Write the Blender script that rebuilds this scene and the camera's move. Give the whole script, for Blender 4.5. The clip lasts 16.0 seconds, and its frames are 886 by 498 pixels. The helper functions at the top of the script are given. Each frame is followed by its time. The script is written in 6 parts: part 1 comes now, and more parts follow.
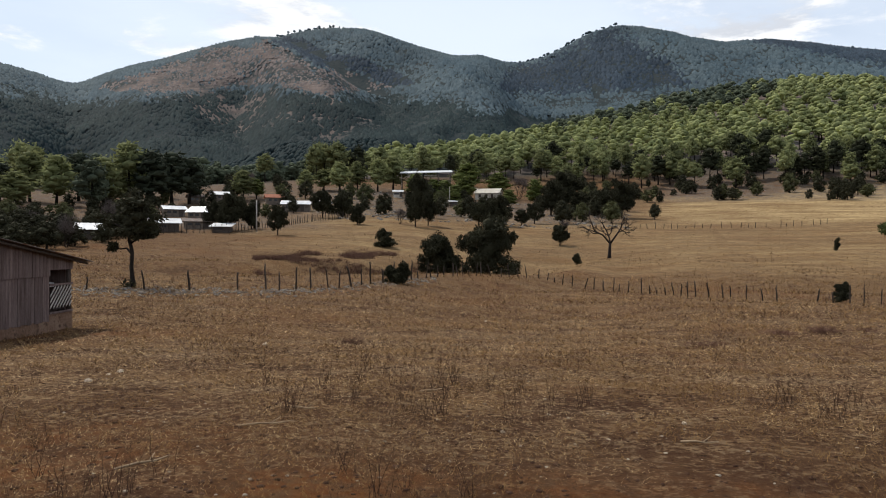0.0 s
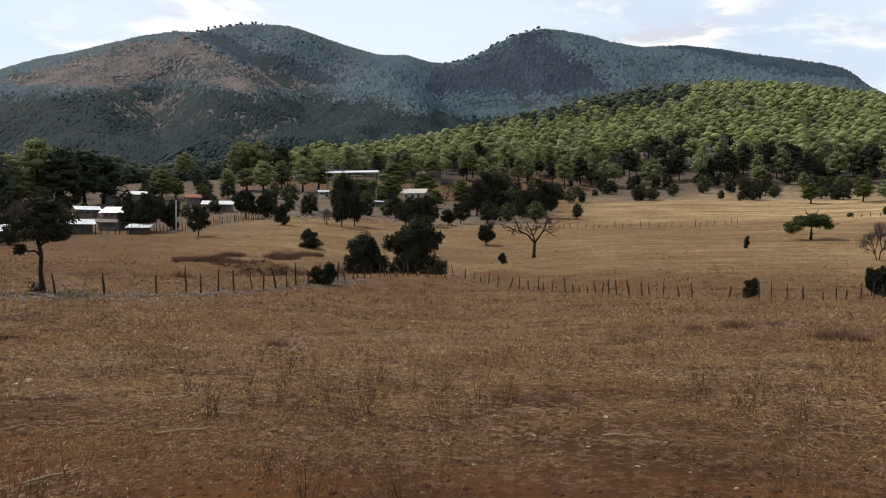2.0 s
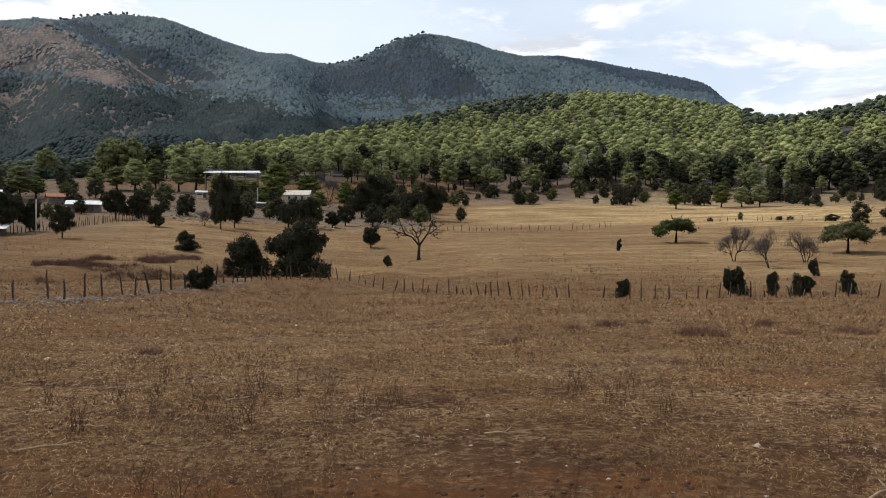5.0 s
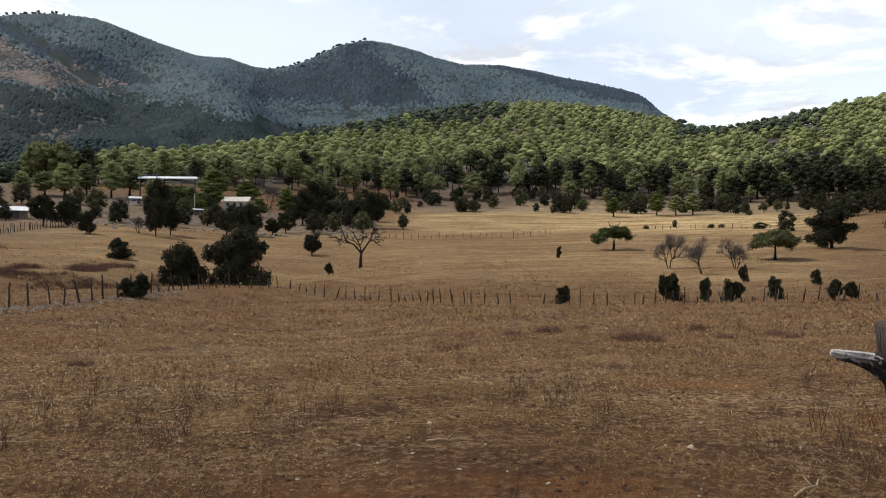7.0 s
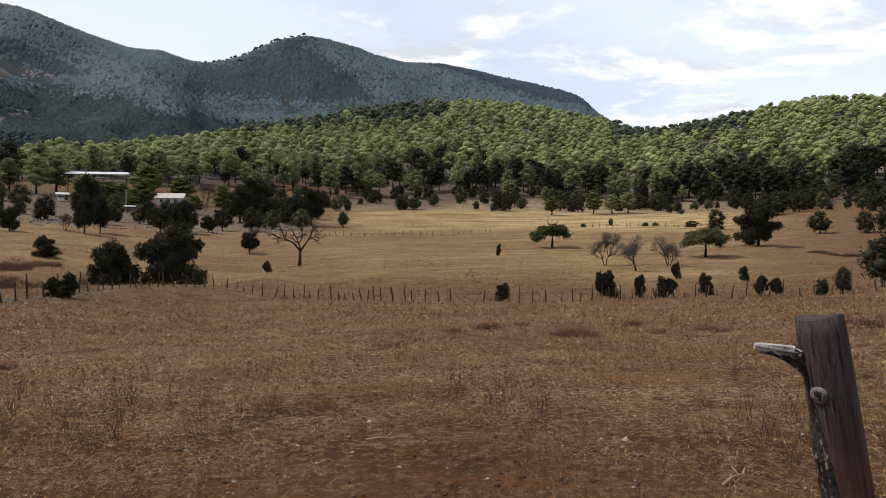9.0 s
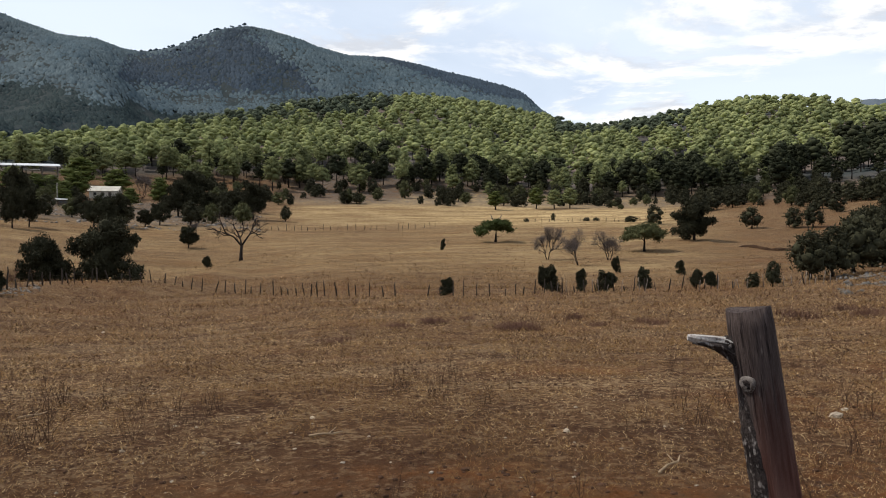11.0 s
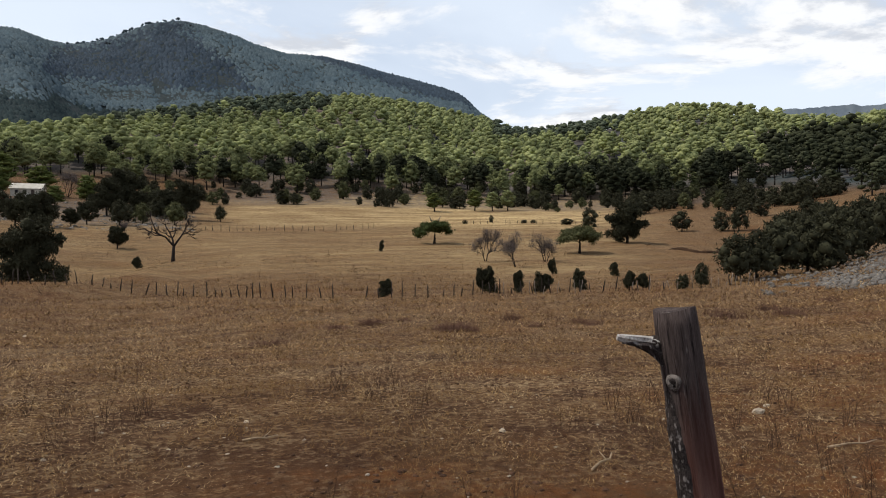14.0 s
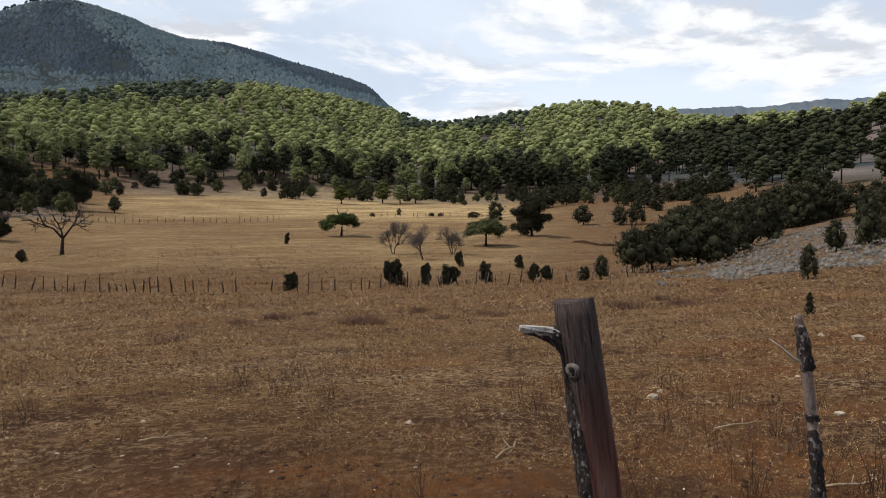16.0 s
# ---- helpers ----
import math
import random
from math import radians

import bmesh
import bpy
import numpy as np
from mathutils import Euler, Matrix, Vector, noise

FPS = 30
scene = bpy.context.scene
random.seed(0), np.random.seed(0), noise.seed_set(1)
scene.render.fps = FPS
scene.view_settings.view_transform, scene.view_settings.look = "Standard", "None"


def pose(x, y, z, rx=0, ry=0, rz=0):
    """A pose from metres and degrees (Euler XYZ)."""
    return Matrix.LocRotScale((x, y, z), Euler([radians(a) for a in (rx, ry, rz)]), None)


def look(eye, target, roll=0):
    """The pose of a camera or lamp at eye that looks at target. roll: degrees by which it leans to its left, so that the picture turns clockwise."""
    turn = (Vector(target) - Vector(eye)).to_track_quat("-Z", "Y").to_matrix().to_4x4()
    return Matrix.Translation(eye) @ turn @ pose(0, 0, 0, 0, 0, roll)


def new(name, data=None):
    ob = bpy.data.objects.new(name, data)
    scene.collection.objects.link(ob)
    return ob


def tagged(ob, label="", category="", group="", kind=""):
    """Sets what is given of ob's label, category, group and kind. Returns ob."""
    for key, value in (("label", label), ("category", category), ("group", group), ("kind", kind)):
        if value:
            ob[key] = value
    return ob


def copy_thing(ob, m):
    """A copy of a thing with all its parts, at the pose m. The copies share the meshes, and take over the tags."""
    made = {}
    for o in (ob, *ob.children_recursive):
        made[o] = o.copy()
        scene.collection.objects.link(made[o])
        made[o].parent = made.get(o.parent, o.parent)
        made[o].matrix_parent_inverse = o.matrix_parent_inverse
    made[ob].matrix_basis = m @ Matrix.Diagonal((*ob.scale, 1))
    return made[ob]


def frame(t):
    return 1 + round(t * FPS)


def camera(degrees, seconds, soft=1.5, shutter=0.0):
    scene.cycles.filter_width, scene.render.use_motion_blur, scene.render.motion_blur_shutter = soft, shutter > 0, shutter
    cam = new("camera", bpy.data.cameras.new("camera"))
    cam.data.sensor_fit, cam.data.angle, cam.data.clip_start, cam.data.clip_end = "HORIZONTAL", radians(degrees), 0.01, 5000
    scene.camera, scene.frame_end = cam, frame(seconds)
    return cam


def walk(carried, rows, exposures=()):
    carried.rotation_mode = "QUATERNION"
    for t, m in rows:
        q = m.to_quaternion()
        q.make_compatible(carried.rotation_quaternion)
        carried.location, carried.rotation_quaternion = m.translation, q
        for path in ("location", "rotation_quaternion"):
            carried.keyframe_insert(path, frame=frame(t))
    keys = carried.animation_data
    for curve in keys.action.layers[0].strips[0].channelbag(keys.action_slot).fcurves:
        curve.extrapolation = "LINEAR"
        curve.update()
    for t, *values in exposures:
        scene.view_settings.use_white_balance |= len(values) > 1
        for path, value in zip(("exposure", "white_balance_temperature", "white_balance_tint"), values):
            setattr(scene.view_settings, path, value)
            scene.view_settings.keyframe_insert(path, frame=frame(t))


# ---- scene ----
cam = camera(63.1, 16.0, soft=1.0)
EYE = 1.6
# seconds, bearing (clockwise from +y), pitch, roll in degrees; the camera sways 6 cm to its right
PAN = [
    (0.0, -13.40, -0.43, 0.34),
    (0.5, -11.75, -0.33, 0.17),
    (1.0, -10.47, -0.33, -0.02),
    (1.5, -9.26, -0.39, 0.06),
    (2.0, -7.60, -0.40, 0.01),
    (2.5, -5.29, -0.40, -0.10),
    (3.0, -3.50, -0.38, -0.08),
    (3.5, -2.17, -0.39, -0.05),
    (4.0, -0.98, -0.39, 0.06),
    (4.5, 0.26, -0.31, 0.04),
    (7.0, 6.10, 0.39, -0.05),
    (7.5, 7.10, 0.51, -0.14),
    (8.0, 8.21, 0.54, -0.10),
    (8.5, 9.21, 0.43, -0.21),
    (9.0, 10.81, 0.21, -0.12),
    (11.5, 16.04, -0.24, -0.10),
    (12.0, 16.92, -0.20, -0.01),
    (12.5, 17.80, -0.19, -0.12),
    (13.0, 18.52, -0.03, -0.08),
    (13.5, 19.24, 0.03, -0.02),
    (14.0, 20.08, -0.12, 0.07),
    (14.5, 21.63, -0.26, 0.04),
    (15.0, 23.71, -0.38, 0.16),
    (15.5, 25.75, -0.59, 0.16),
    (16.0, 27.40, -0.68, 0.14),
]
rows = []
for t, b, p, r in PAN:
    s = 0.0037 * (t - 8.0)
    rows.append((t, pose(0.81 * s, -0.59 * s, EYE, 90 + p, 0, -b) @ pose(0, 0, 0, 0, 0, r)))
walk(cam, rows, [(0.0, 0.17), (4.5, 0.20), (7.0, 0.23), (9.0, 0.19), (11.5, 0.19), (12.5, 0.10), (16.0, 0.10)])

# ---- world, sun ----
SUN_BEARING, SUN_UP = -62.0, 52.0
world = bpy.data.worlds.new("sky")
scene.world = world
world.use_nodes = True


def make_sky():
    nt = world.node_tree
    nt.nodes.clear()
    N, L = nt.nodes.new, nt.links.new
    out, bg = N("ShaderNodeOutputWorld"), N("ShaderNodeBackground")
    sky = N("ShaderNodeTexSky")
    sky.sky_type, sky.sun_disc = "NISHITA", False
    sky.sun_elevation, sky.sun_rotation = radians(SUN_UP), radians(SUN_BEARING)
    sky.altitude, sky.dust_density, sky.ozone_density = 2000, 1.5, 1.2
    co, sep = N("ShaderNodeTexCoord"), N("ShaderNodeSeparateXYZ")
    L(co.outputs["Generated"], sep.inputs[0])

    def calc(op, a, b, clamp=False):
        k = N("ShaderNodeMath")
        k.operation, k.use_clamp = op, clamp
        for s, v in ((0, a), (1, b)):
            if isinstance(v, float):
                k.inputs[s].default_value = v
            else:
                L(v, k.inputs[s])
        return k.outputs[0]

    def step(v, a, b, lo=0.0, hi=1.0):
        k = N("ShaderNodeMapRange")
        k.interpolation_type = "SMOOTHSTEP"
        for s, q in enumerate((a, b, lo, hi)):
            k.inputs[s + 1].default_value = q
        L(v, k.inputs[0])
        return k.outputs[0]

    def mixed(f, a, b):
        k = N("ShaderNodeMix")
        k.data_type = "RGBA"
        L(f, k.inputs[0])
        for s, v in ((6, a), (7, b)):
            if isinstance(v, tuple):
                k.inputs[s].default_value = (*v, 1)
            else:
                L(v, k.inputs[s])
        return k.outputs[2]

    # a cloud layer seen in perspective: it closes up towards the horizon
    up = calc("MAXIMUM", sep.outputs[2], 0.0)
    den = calc("ADD", up, 0.10)
    layer = N("ShaderNodeCombineXYZ")
    L(calc("DIVIDE", sep.outputs[0], den), layer.inputs[0])
    L(calc("DIVIDE", sep.outputs[1], den), layer.inputs[1])

    def clouds(scale, detail, rough, dist, shift):
        mp, n = N("ShaderNodeMapping"), N("ShaderNodeTexNoise")
        mp.inputs["Location"].default_value = shift
        L(layer.outputs[0], mp.inputs[0])
        n.inputs["Scale"].default_value, n.inputs["Detail"].default_value = scale, detail
        n.inputs["Roughness"].default_value, n.inputs["Distortion"].default_value = rough, dist
        L(mp.outputs[0], n.inputs["Vector"])
        return n.outputs[0]

    veil = calc("MULTIPLY", step(clouds(0.55, 6, 0.5, 0.4, (3.1, 1.7, 0)), 0.3, 0.62, 0.72, 1.0), step(up, 0.15, 0.9, 0.95, 0.45))
    air = mixed(veil, sky.outputs[0], (7.9, 8.75, 9.9))
    puff = clouds(1.15, 12, 0.60, 0.3, (0.4, 2.2, 0.0))
    lower = clouds(1.15, 12, 0.60, 0.3, (0.4, 2.32, 0.0))
    shade = step(calc("SUBTRACT", lower, puff), -0.03, 0.07)
    body = mixed(shade, (9.4, 9.5, 9.7), (6.3, 6.6, 7.2))
    mix = N("ShaderNodeMix")
    mix.data_type = "RGBA"
    L(step(puff, 0.48, 0.58, 0.0, 0.95), mix.inputs[0])
    L(air, mix.inputs[6])
    L(body, mix.inputs[7])
    L(mix.outputs[2], bg.inputs[0])
    bg.inputs[1].default_value = 0.1
    L(bg.outputs[0], out.inputs[0])


make_sky()
sun = new("sun", bpy.data.lights.new("sun", "SUN"))
sun.data.energy, sun.data.angle, sun.data.color = 3.5, radians(0.6), (1.0, 0.94, 0.84)
_b, _e = radians(SUN_BEARING), radians(SUN_UP)
sun.matrix_world = look((math.sin(_b) * math.cos(_e) * 90, math.cos(_b) * math.cos(_e) * 90, math.sin(_e) * 90), (0, 0, 0))

# ---- materials ----


def material(name, c1, c2, scale=4.0, rough=0.9, bump=0.3, fine=8.0, c3=None, spots=0.55, stretch=(1, 1, 1), vary=0.0, metal=0.0, spec=0.06, bump_distance=0.02, space="Object", trans=0.0, tint=False):
    """Two colours mixed by coarse and fine noise, a third in spots, and relief."""
    m = bpy.data.materials.new(name)
    m.use_nodes = True
    nt = m.node_tree
    N, L = nt.nodes.new, nt.links.new
    bsdf = nt.nodes["Principled BSDF"]
    bsdf.inputs["Roughness"].default_value, bsdf.inputs["Metallic"].default_value = rough, metal
    bsdf.inputs["Specular IOR Level"].default_value = spec
    co, mp = N("ShaderNodeTexCoord"), N("ShaderNodeMapping")
    mp.inputs["Scale"].default_value = stretch
    L(co.outputs[space], mp.inputs[0])
    a, b = N("ShaderNodeTexNoise"), N("ShaderNodeTexNoise")
    a.inputs["Scale"].default_value, a.inputs["Detail"].default_value = scale, 5
    b.inputs["Scale"].default_value, b.inputs["Detail"].default_value = scale * fine, 6
    for n in (a, b):
        L(mp.outputs[0], n.inputs["Vector"])
    add = N("ShaderNodeMath")
    add.operation = "MULTIPLY_ADD"
    add.inputs[1].default_value, = (0.6,)
    L(a.outputs[0], add.inputs[0])
    half = N("ShaderNodeMath")
    half.operation, half.inputs[1].default_value = "MULTIPLY", 0.4
    L(b.outputs[0], half.inputs[0])
    L(half.outputs[0], add.inputs[2])
    ramp = N("ShaderNodeMapRange")
    ramp.inputs[1].default_value, ramp.inputs[2].default_value = 0.36, 0.64
    L(add.outputs[0], ramp.inputs[0])
    mix = N("ShaderNodeMix")
    mix.data_type = "RGBA"
    mix.inputs[6].default_value, mix.inputs[7].default_value = (*c1, 1), (*c2, 1)
    L(ramp.outputs[0], mix.inputs[0])
    col = mix.outputs[2]
    if c3:
        s = N("ShaderNodeTexNoise")
        s.inputs["Scale"].default_value, s.inputs["Detail"].default_value = scale * 2.3, 7
        L(mp.outputs[0], s.inputs["Vector"])
        r = N("ShaderNodeMapRange")
        r.inputs[1].default_value, r.inputs[2].default_value = spots, spots + 0.1
        L(s.outputs[0], r.inputs[0])
        m2 = N("ShaderNodeMix")
        m2.data_type = "RGBA"
        m2.inputs[7].default_value = (*c3, 1)
        L(r.outputs[0], m2.inputs[0])
        L(col, m2.inputs[6])
        col = m2.outputs[2]
    if vary:
        info, geo, sm = N("ShaderNodeObjectInfo"), N("ShaderNodeNewGeometry"), N("ShaderNodeMath")
        sm.operation = "ADD"
        L(info.outputs["Random"], sm.inputs[0])
        if tint:
            per = N("ShaderNodeAttribute")
            per.attribute_name = "tint"
            L(per.outputs["Fac"], sm.inputs[1])
        else:
            L(geo.outputs["Random Per Island"], sm.inputs[1])
        v = N("ShaderNodeMapRange")
        v.inputs[2].default_value = 2.0
        v.inputs[3].default_value, v.inputs[4].default_value = 1 - vary, 1 + vary
        L(sm.outputs[0], v.inputs[0])
        hs = N("ShaderNodeHueSaturation")
        L(v.outputs[0], hs.inputs["Value"])
        L(col, hs.inputs["Color"])
        col = hs.outputs[0]
    L(col, bsdf.inputs["Base Color"])
    if bump:
        bp = N("ShaderNodeBump")
        bp.inputs["Strength"].default_value, bp.inputs["Distance"].default_value = bump, bump_distance
        L(b.outputs[0], bp.inputs["Height"])
        L(bp.outputs[0], bsdf.inputs["Normal"])
    if trans:
        tr, ad = N("ShaderNodeBsdfTranslucent"), N("ShaderNodeMixShader")
        L(col, tr.inputs[0])
        ad.inputs[0].default_value = trans
        L(bsdf.outputs[0], ad.inputs[1])
        L(tr.outputs[0], ad.inputs[2])
        L(ad.outputs[0], nt.nodes["Material Output"].inputs[0])
    return m


M = {
    "pine": material("pine_needles", (0.150, 0.172, 0.080), (0.325, 0.338, 0.148), 0.09, 0.8, 0.0, vary=0.5, trans=0.38, tint=True),
    # blue-grey base: the haze of distance is put into the needle colour
    "pine_far": material("hazy_pine_needles", (0.043, 0.064, 0.078), (0.067, 0.089, 0.099), 0.012, 0.85, 0.0, vary=0.5, tint=True),
    # darker and bluer: cloud shade and haze painted on the high forest
    "fir_far": material("shaded_far_needles", (0.029, 0.043, 0.060), (0.041, 0.056, 0.074), 0.012, 0.85, 0.0, vary=0.45, tint=True),
    "oak_bare": material("leafless_oak_twigs", (0.100, 0.082, 0.078), (0.165, 0.135, 0.124), 0.02, 0.9, 0.0, vary=0.4, tint=True),
    # dark and bluish: cloud shade and haze put into the foothill colour
    "foothill": material("shaded_foothill_needles", (0.010, 0.018, 0.021), (0.021, 0.032, 0.033), 0.02, 0.85, 0.0, vary=0.4, tint=True),
    # darker copy of the pine colour for trees under cloud shade
    "valley": material("shaded_pine_needles", (0.046, 0.058, 0.040), (0.092, 0.104, 0.064), 0.02, 0.85, 0.0, vary=0.5, tint=True, trans=0.1),
    # oak leaves with the cloud shade of the right slope painted in
    "oak": material("shaded_oak_leaves", (0.023, 0.027, 0.015), (0.048, 0.051, 0.027), 0.15, 0.85, 0.0, vary=0.4, tint=True),
    "juniper": material("juniper_needles", (0.022, 0.022, 0.013), (0.046, 0.045, 0.026), 1.0, 0.85, 0.0, vary=0.3, trans=0.05),
    "green": material("green_leaves", (0.055, 0.075, 0.020), (0.125, 0.135, 0.042), 0.8, 0.7, 0.0, vary=0.25, trans=0.25),
    "flat_top": material("dull_green_leaves", (0.032, 0.046, 0.015), (0.075, 0.088, 0.030), 0.8, 0.75, 0.0, vary=0.25, trans=0.2),
    "deadwood": material("grey_dead_wood", (0.017, 0.013, 0.012), (0.040, 0.032, 0.028), 3, 0.9, 0.4, stretch=(3, 3, 1)),
    "olive": material("olive_leaves", (0.05, 0.055, 0.024), (0.095, 0.095, 0.045), 0.8, 0.75, 0.0, vary=0.25, trans=0.2),
    "bark": material("bark", (0.012, 0.010, 0.009), (0.032, 0.026, 0.022), 3, 0.95, 0.6, stretch=(4, 4, 1)),
    "twig": material("grey_twigs", (0.075, 0.061, 0.056), (0.15, 0.125, 0.115), 3, 0.9, 0.0, vary=0.3),
    "fence": material("grey_fence_wood", (0.022, 0.017, 0.014), (0.075, 0.060, 0.050), 5, 0.9, 0.5, stretch=(4, 4, 0.6), vary=0.6),
    "plank": material("weathered_planks", (0.088, 0.061, 0.057), (0.185, 0.142, 0.134), 2.5, 0.9, 0.5, stretch=(5, 5, 0.4), vary=0.35),
    "tin": material("galvanised_sheet", (0.42, 0.43, 0.45), (0.6, 0.61, 0.62), 0.8, 0.5, 0.1, metal=0.3, vary=0.2),
    "wall": material("plastered_wall", (0.10, 0.08, 0.066), (0.18, 0.15, 0.125), 1.2, 0.9, 0.2, vary=0.3),
    "dark": material("dark_timber", (0.05, 0.04, 0.035), (0.10, 0.08, 0.07), 3, 0.9, 0.3, stretch=(4, 4, 1)),
    "rock": material("limestone", (0.105, 0.093, 0.082), (0.27, 0.245, 0.215), 3, 0.9, 0.5, vary=0.3),
    "field_stone": material("warm_field_stone", (0.22, 0.175, 0.125), (0.46, 0.39, 0.30), 6, 0.9, 0.5, c3=(0.12, 0.075, 0.045), spots=0.6, vary=0.3),
    "slope_rock": material("darker_limestone", (0.060, 0.054, 0.049), (0.165, 0.152, 0.138), 3, 0.9, 0.5, vary=0.4),
    "straw": material("dry_straw", (0.135, 0.073, 0.027), (0.285, 0.172, 0.068), 3, 0.8, 0.0, vary=0.4),
    "stem": material("dry_weed_stems", (0.036, 0.020, 0.014), (0.082, 0.046, 0.028), 3, 0.9, 0.0, vary=0.4),
    "brush": material("dry_reddish_brush", (0.082, 0.042, 0.030), (0.160, 0.094, 0.068), 3, 0.9, 0.0, vary=0.4),
}

# ---- terrain ----
# heights over the ground at the camera's feet, by bearing (rows) and distance (columns)
RINGS = np.array([0, 5, 12, 25, 42, 60, 80, 105, 140, 190, 250, 300], float)
BEARINGS = np.array([-75, -40, -20, -5, 10, 30, 45, 58, 75], float)
HEIGHTS = np.array([
    [0, 0.0, -0.4, -1.0, -0.9, -0.5, 0.2, 1.8, 4.5, 9.5, 17, 22],
    [0, 0.0, -0.4, -1.1, -0.95, -0.6, 0.2, 1.9, 4.7, 9.6, 17, 22],
    [0, 0.0, -0.45, -1.5, -1.4, -0.95, 0.1, 2.3, 5.5, 10.7, 21, 28],
    [0, 0.0, -0.5, -1.7, -2.3, -2.2, -1.6, -0.4, 3.9, 8.4, 15.5, 24],
    [0, 0.0, -0.5, -1.4, -1.85, -2.0, -0.9, 0.8, 3.3, 8.4, 15.8, 23],
    [0, 0.0, -0.4, -1.4, -1.8, -2.0, -1.2, 0.4, 3.3, 7.7, 14.1, 19.4],
    [0, 0.0, -0.3, -0.9, -1.1, -1.2, -0.9, -0.2, 2.2, 9.5, 17.6, 25],
    [0, 0.05, 0.0, -0.3, 0.0, 0.9, 2.3, 4.6, 8.0, 13.9, 24, 31],
    [0, 0.1, 0.2, 0.3, 0.8, 1.9, 3.4, 6.0, 10.0, 17, 28, 36],
])
# crest lines: bearing and elevation in degrees as seen from the camera
WOODED = np.array([(-90, 5.90), (-60, 4.40), (-45, 3.90), (-30, 3.90), (-25, 3.70), (-23.4, 4.00), (-21.6, 4.70), (-19.4, 5.38), (-17, 6.08), (-13.6, 6.58), (-8.3, 7.16), (-4, 8.01), (0, 8.76), (4, 9.46), (8, 10.01), (12.5, 10.21), (16, 9.96), (19.2, 9.46), (21, 9.08), (23.5, 8.63), (25.5, 8.00), (28, 7.88), (31, 8.13), (33, 8.48), (35.4, 8.83), (39, 9.13), (42, 8.78), (45.4, 7.93), (49, 7.45), (52, 7.45), (55, 7.55), (59, 8.05), (66, 8.80), (90, 6.20)], float)
MOUNTAIN = np.array([(-90, 7.45), (-55, 12.45), (-45, 11.3), (-43, 10.85), (-40.7, 10.45), (-38, 11.6), (-34.2, 13.1), (-31.4, 14.1), (-29, 14.9), (-26.9, 15.55), (-25.2, 16.05), (-22.6, 16.4), (-19.9, 16.15), (-17.3, 15.35), (-14.6, 14.5), (-12.3, 14.05), (-10.5, 14.1), (-8.1, 13.9), (-5.7, 14.55), (-3.9, 15.3), (-1.8, 16.15), (-0.3, 16.3), (1.6, 16.0), (3.7, 15.4), (6.5, 14.7), (8.1, 14.45), (10.2, 14.4), (12.2, 14.1), (15.1, 13.4), (18.2, 12.65), (21.5, 11.7), (22.9, 10.5), (24.7, 9.3), (27, 6.5), (34, 4.45), (90, 4.45)], float)
FAR_HILL = np.array([(-90, 4), (30, 4.5), (60, 4.5), (90, 4)], float)
BLUE_RIDGE = np.array([(26, 6.0), (34, 7.6), (40, 8.9), (45.5, 9.75), (48, 9.9), (51, 9.65), (55, 9.8), (60, 9.4), (70, 8.0), (82, 6)], float)
MOUNT_R, FAR_R = 1650.0, 4200.0


def curve(xs, ys, x):
    """A smooth line through the columns of ys (..., n) at xs."""
    xs = np.asarray(xs, float)
    x = np.clip(x, xs[0], xs[-1])
    i = np.clip(np.searchsorted(xs, x, side="right") - 1, 0, len(xs) - 2)
    d = np.diff(ys) / np.diff(xs)
    m = np.concatenate([d[..., :1], 2 * d[..., :-1] * d[..., 1:] / np.where(np.abs(d[..., :-1] + d[..., 1:]) < 1e-9, 1e9, d[..., :-1] + d[..., 1:]) * (d[..., :-1] * d[..., 1:] > 0), d[..., -1:]], -1)
    h = xs[i + 1] - xs[i]
    s = (x - xs[i]) / h
    return (ys[..., i] * (1 + 2 * s) * (1 - s) ** 2 + m[..., i] * h * s * (1 - s) ** 2 + ys[..., i + 1] * s * s * (3 - 2 * s) + m[..., i + 1] * h * s * s * (s - 1))


def wood_crest(b):
    """Distance of the wooded hill's crest."""
    return float(np.interp(b, [-25, -15, -5, 3, 10, 38, 48, 60], [500, 480, 560, 690, 780, 760, 580, 460]))


def ground(b, r):
    """The ground's height at one bearing (degrees) and an array of distances."""
    r = np.asarray(r, float)
    bb = b if abs(b) <= 75 else math.copysign(75 - (abs(b) - 75) / 105 * 60, b)
    row = curve(BEARINGS, HEIGHTS.T, bb)
    near = curve(RINGS, row, r)
    bc = max(-90.0, min(90.0, b))
    wood, mount, far = (float(curve(c[:, 0], c[:, 1], bc)) for c in (WOODED, MOUNTAIN, FAR_HILL))
    wr = wood_crest(bc)
    zw = EYE + wr * math.tan(radians(wood))
    zm = EYE + MOUNT_R * math.tan(radians(mount))
    zf = EYE + FAR_R * math.tan(radians(far))
    back = max(0.0, (abs(b) - 90) / 90)
    zw, zm, zf = (v + (12 - v) * min(1, back * 1.5) for v in (zw, zm, zf))
    dip = min(zw, max(zm * 0.16, zw * 0.82))
    xs = [300, wr, wr * 1.32, 0.5 * (wr * 1.32 + MOUNT_R), MOUNT_R, 2100, 3000, FAR_R, 4900]
    ys = [row[-1], zw, dip + 6, dip + (zm - dip) * 0.5, zm, zm * 0.72, zm * 0.45, max(zf, zm * 0.3), zf * 0.7]
    return np.where(r < 300, near, curve(xs, np.array(ys), r))


def swell(x, y, size, seed=0.0):
    return noise.noise(Vector((x / size + seed, y / size - seed, seed * 0.7)))


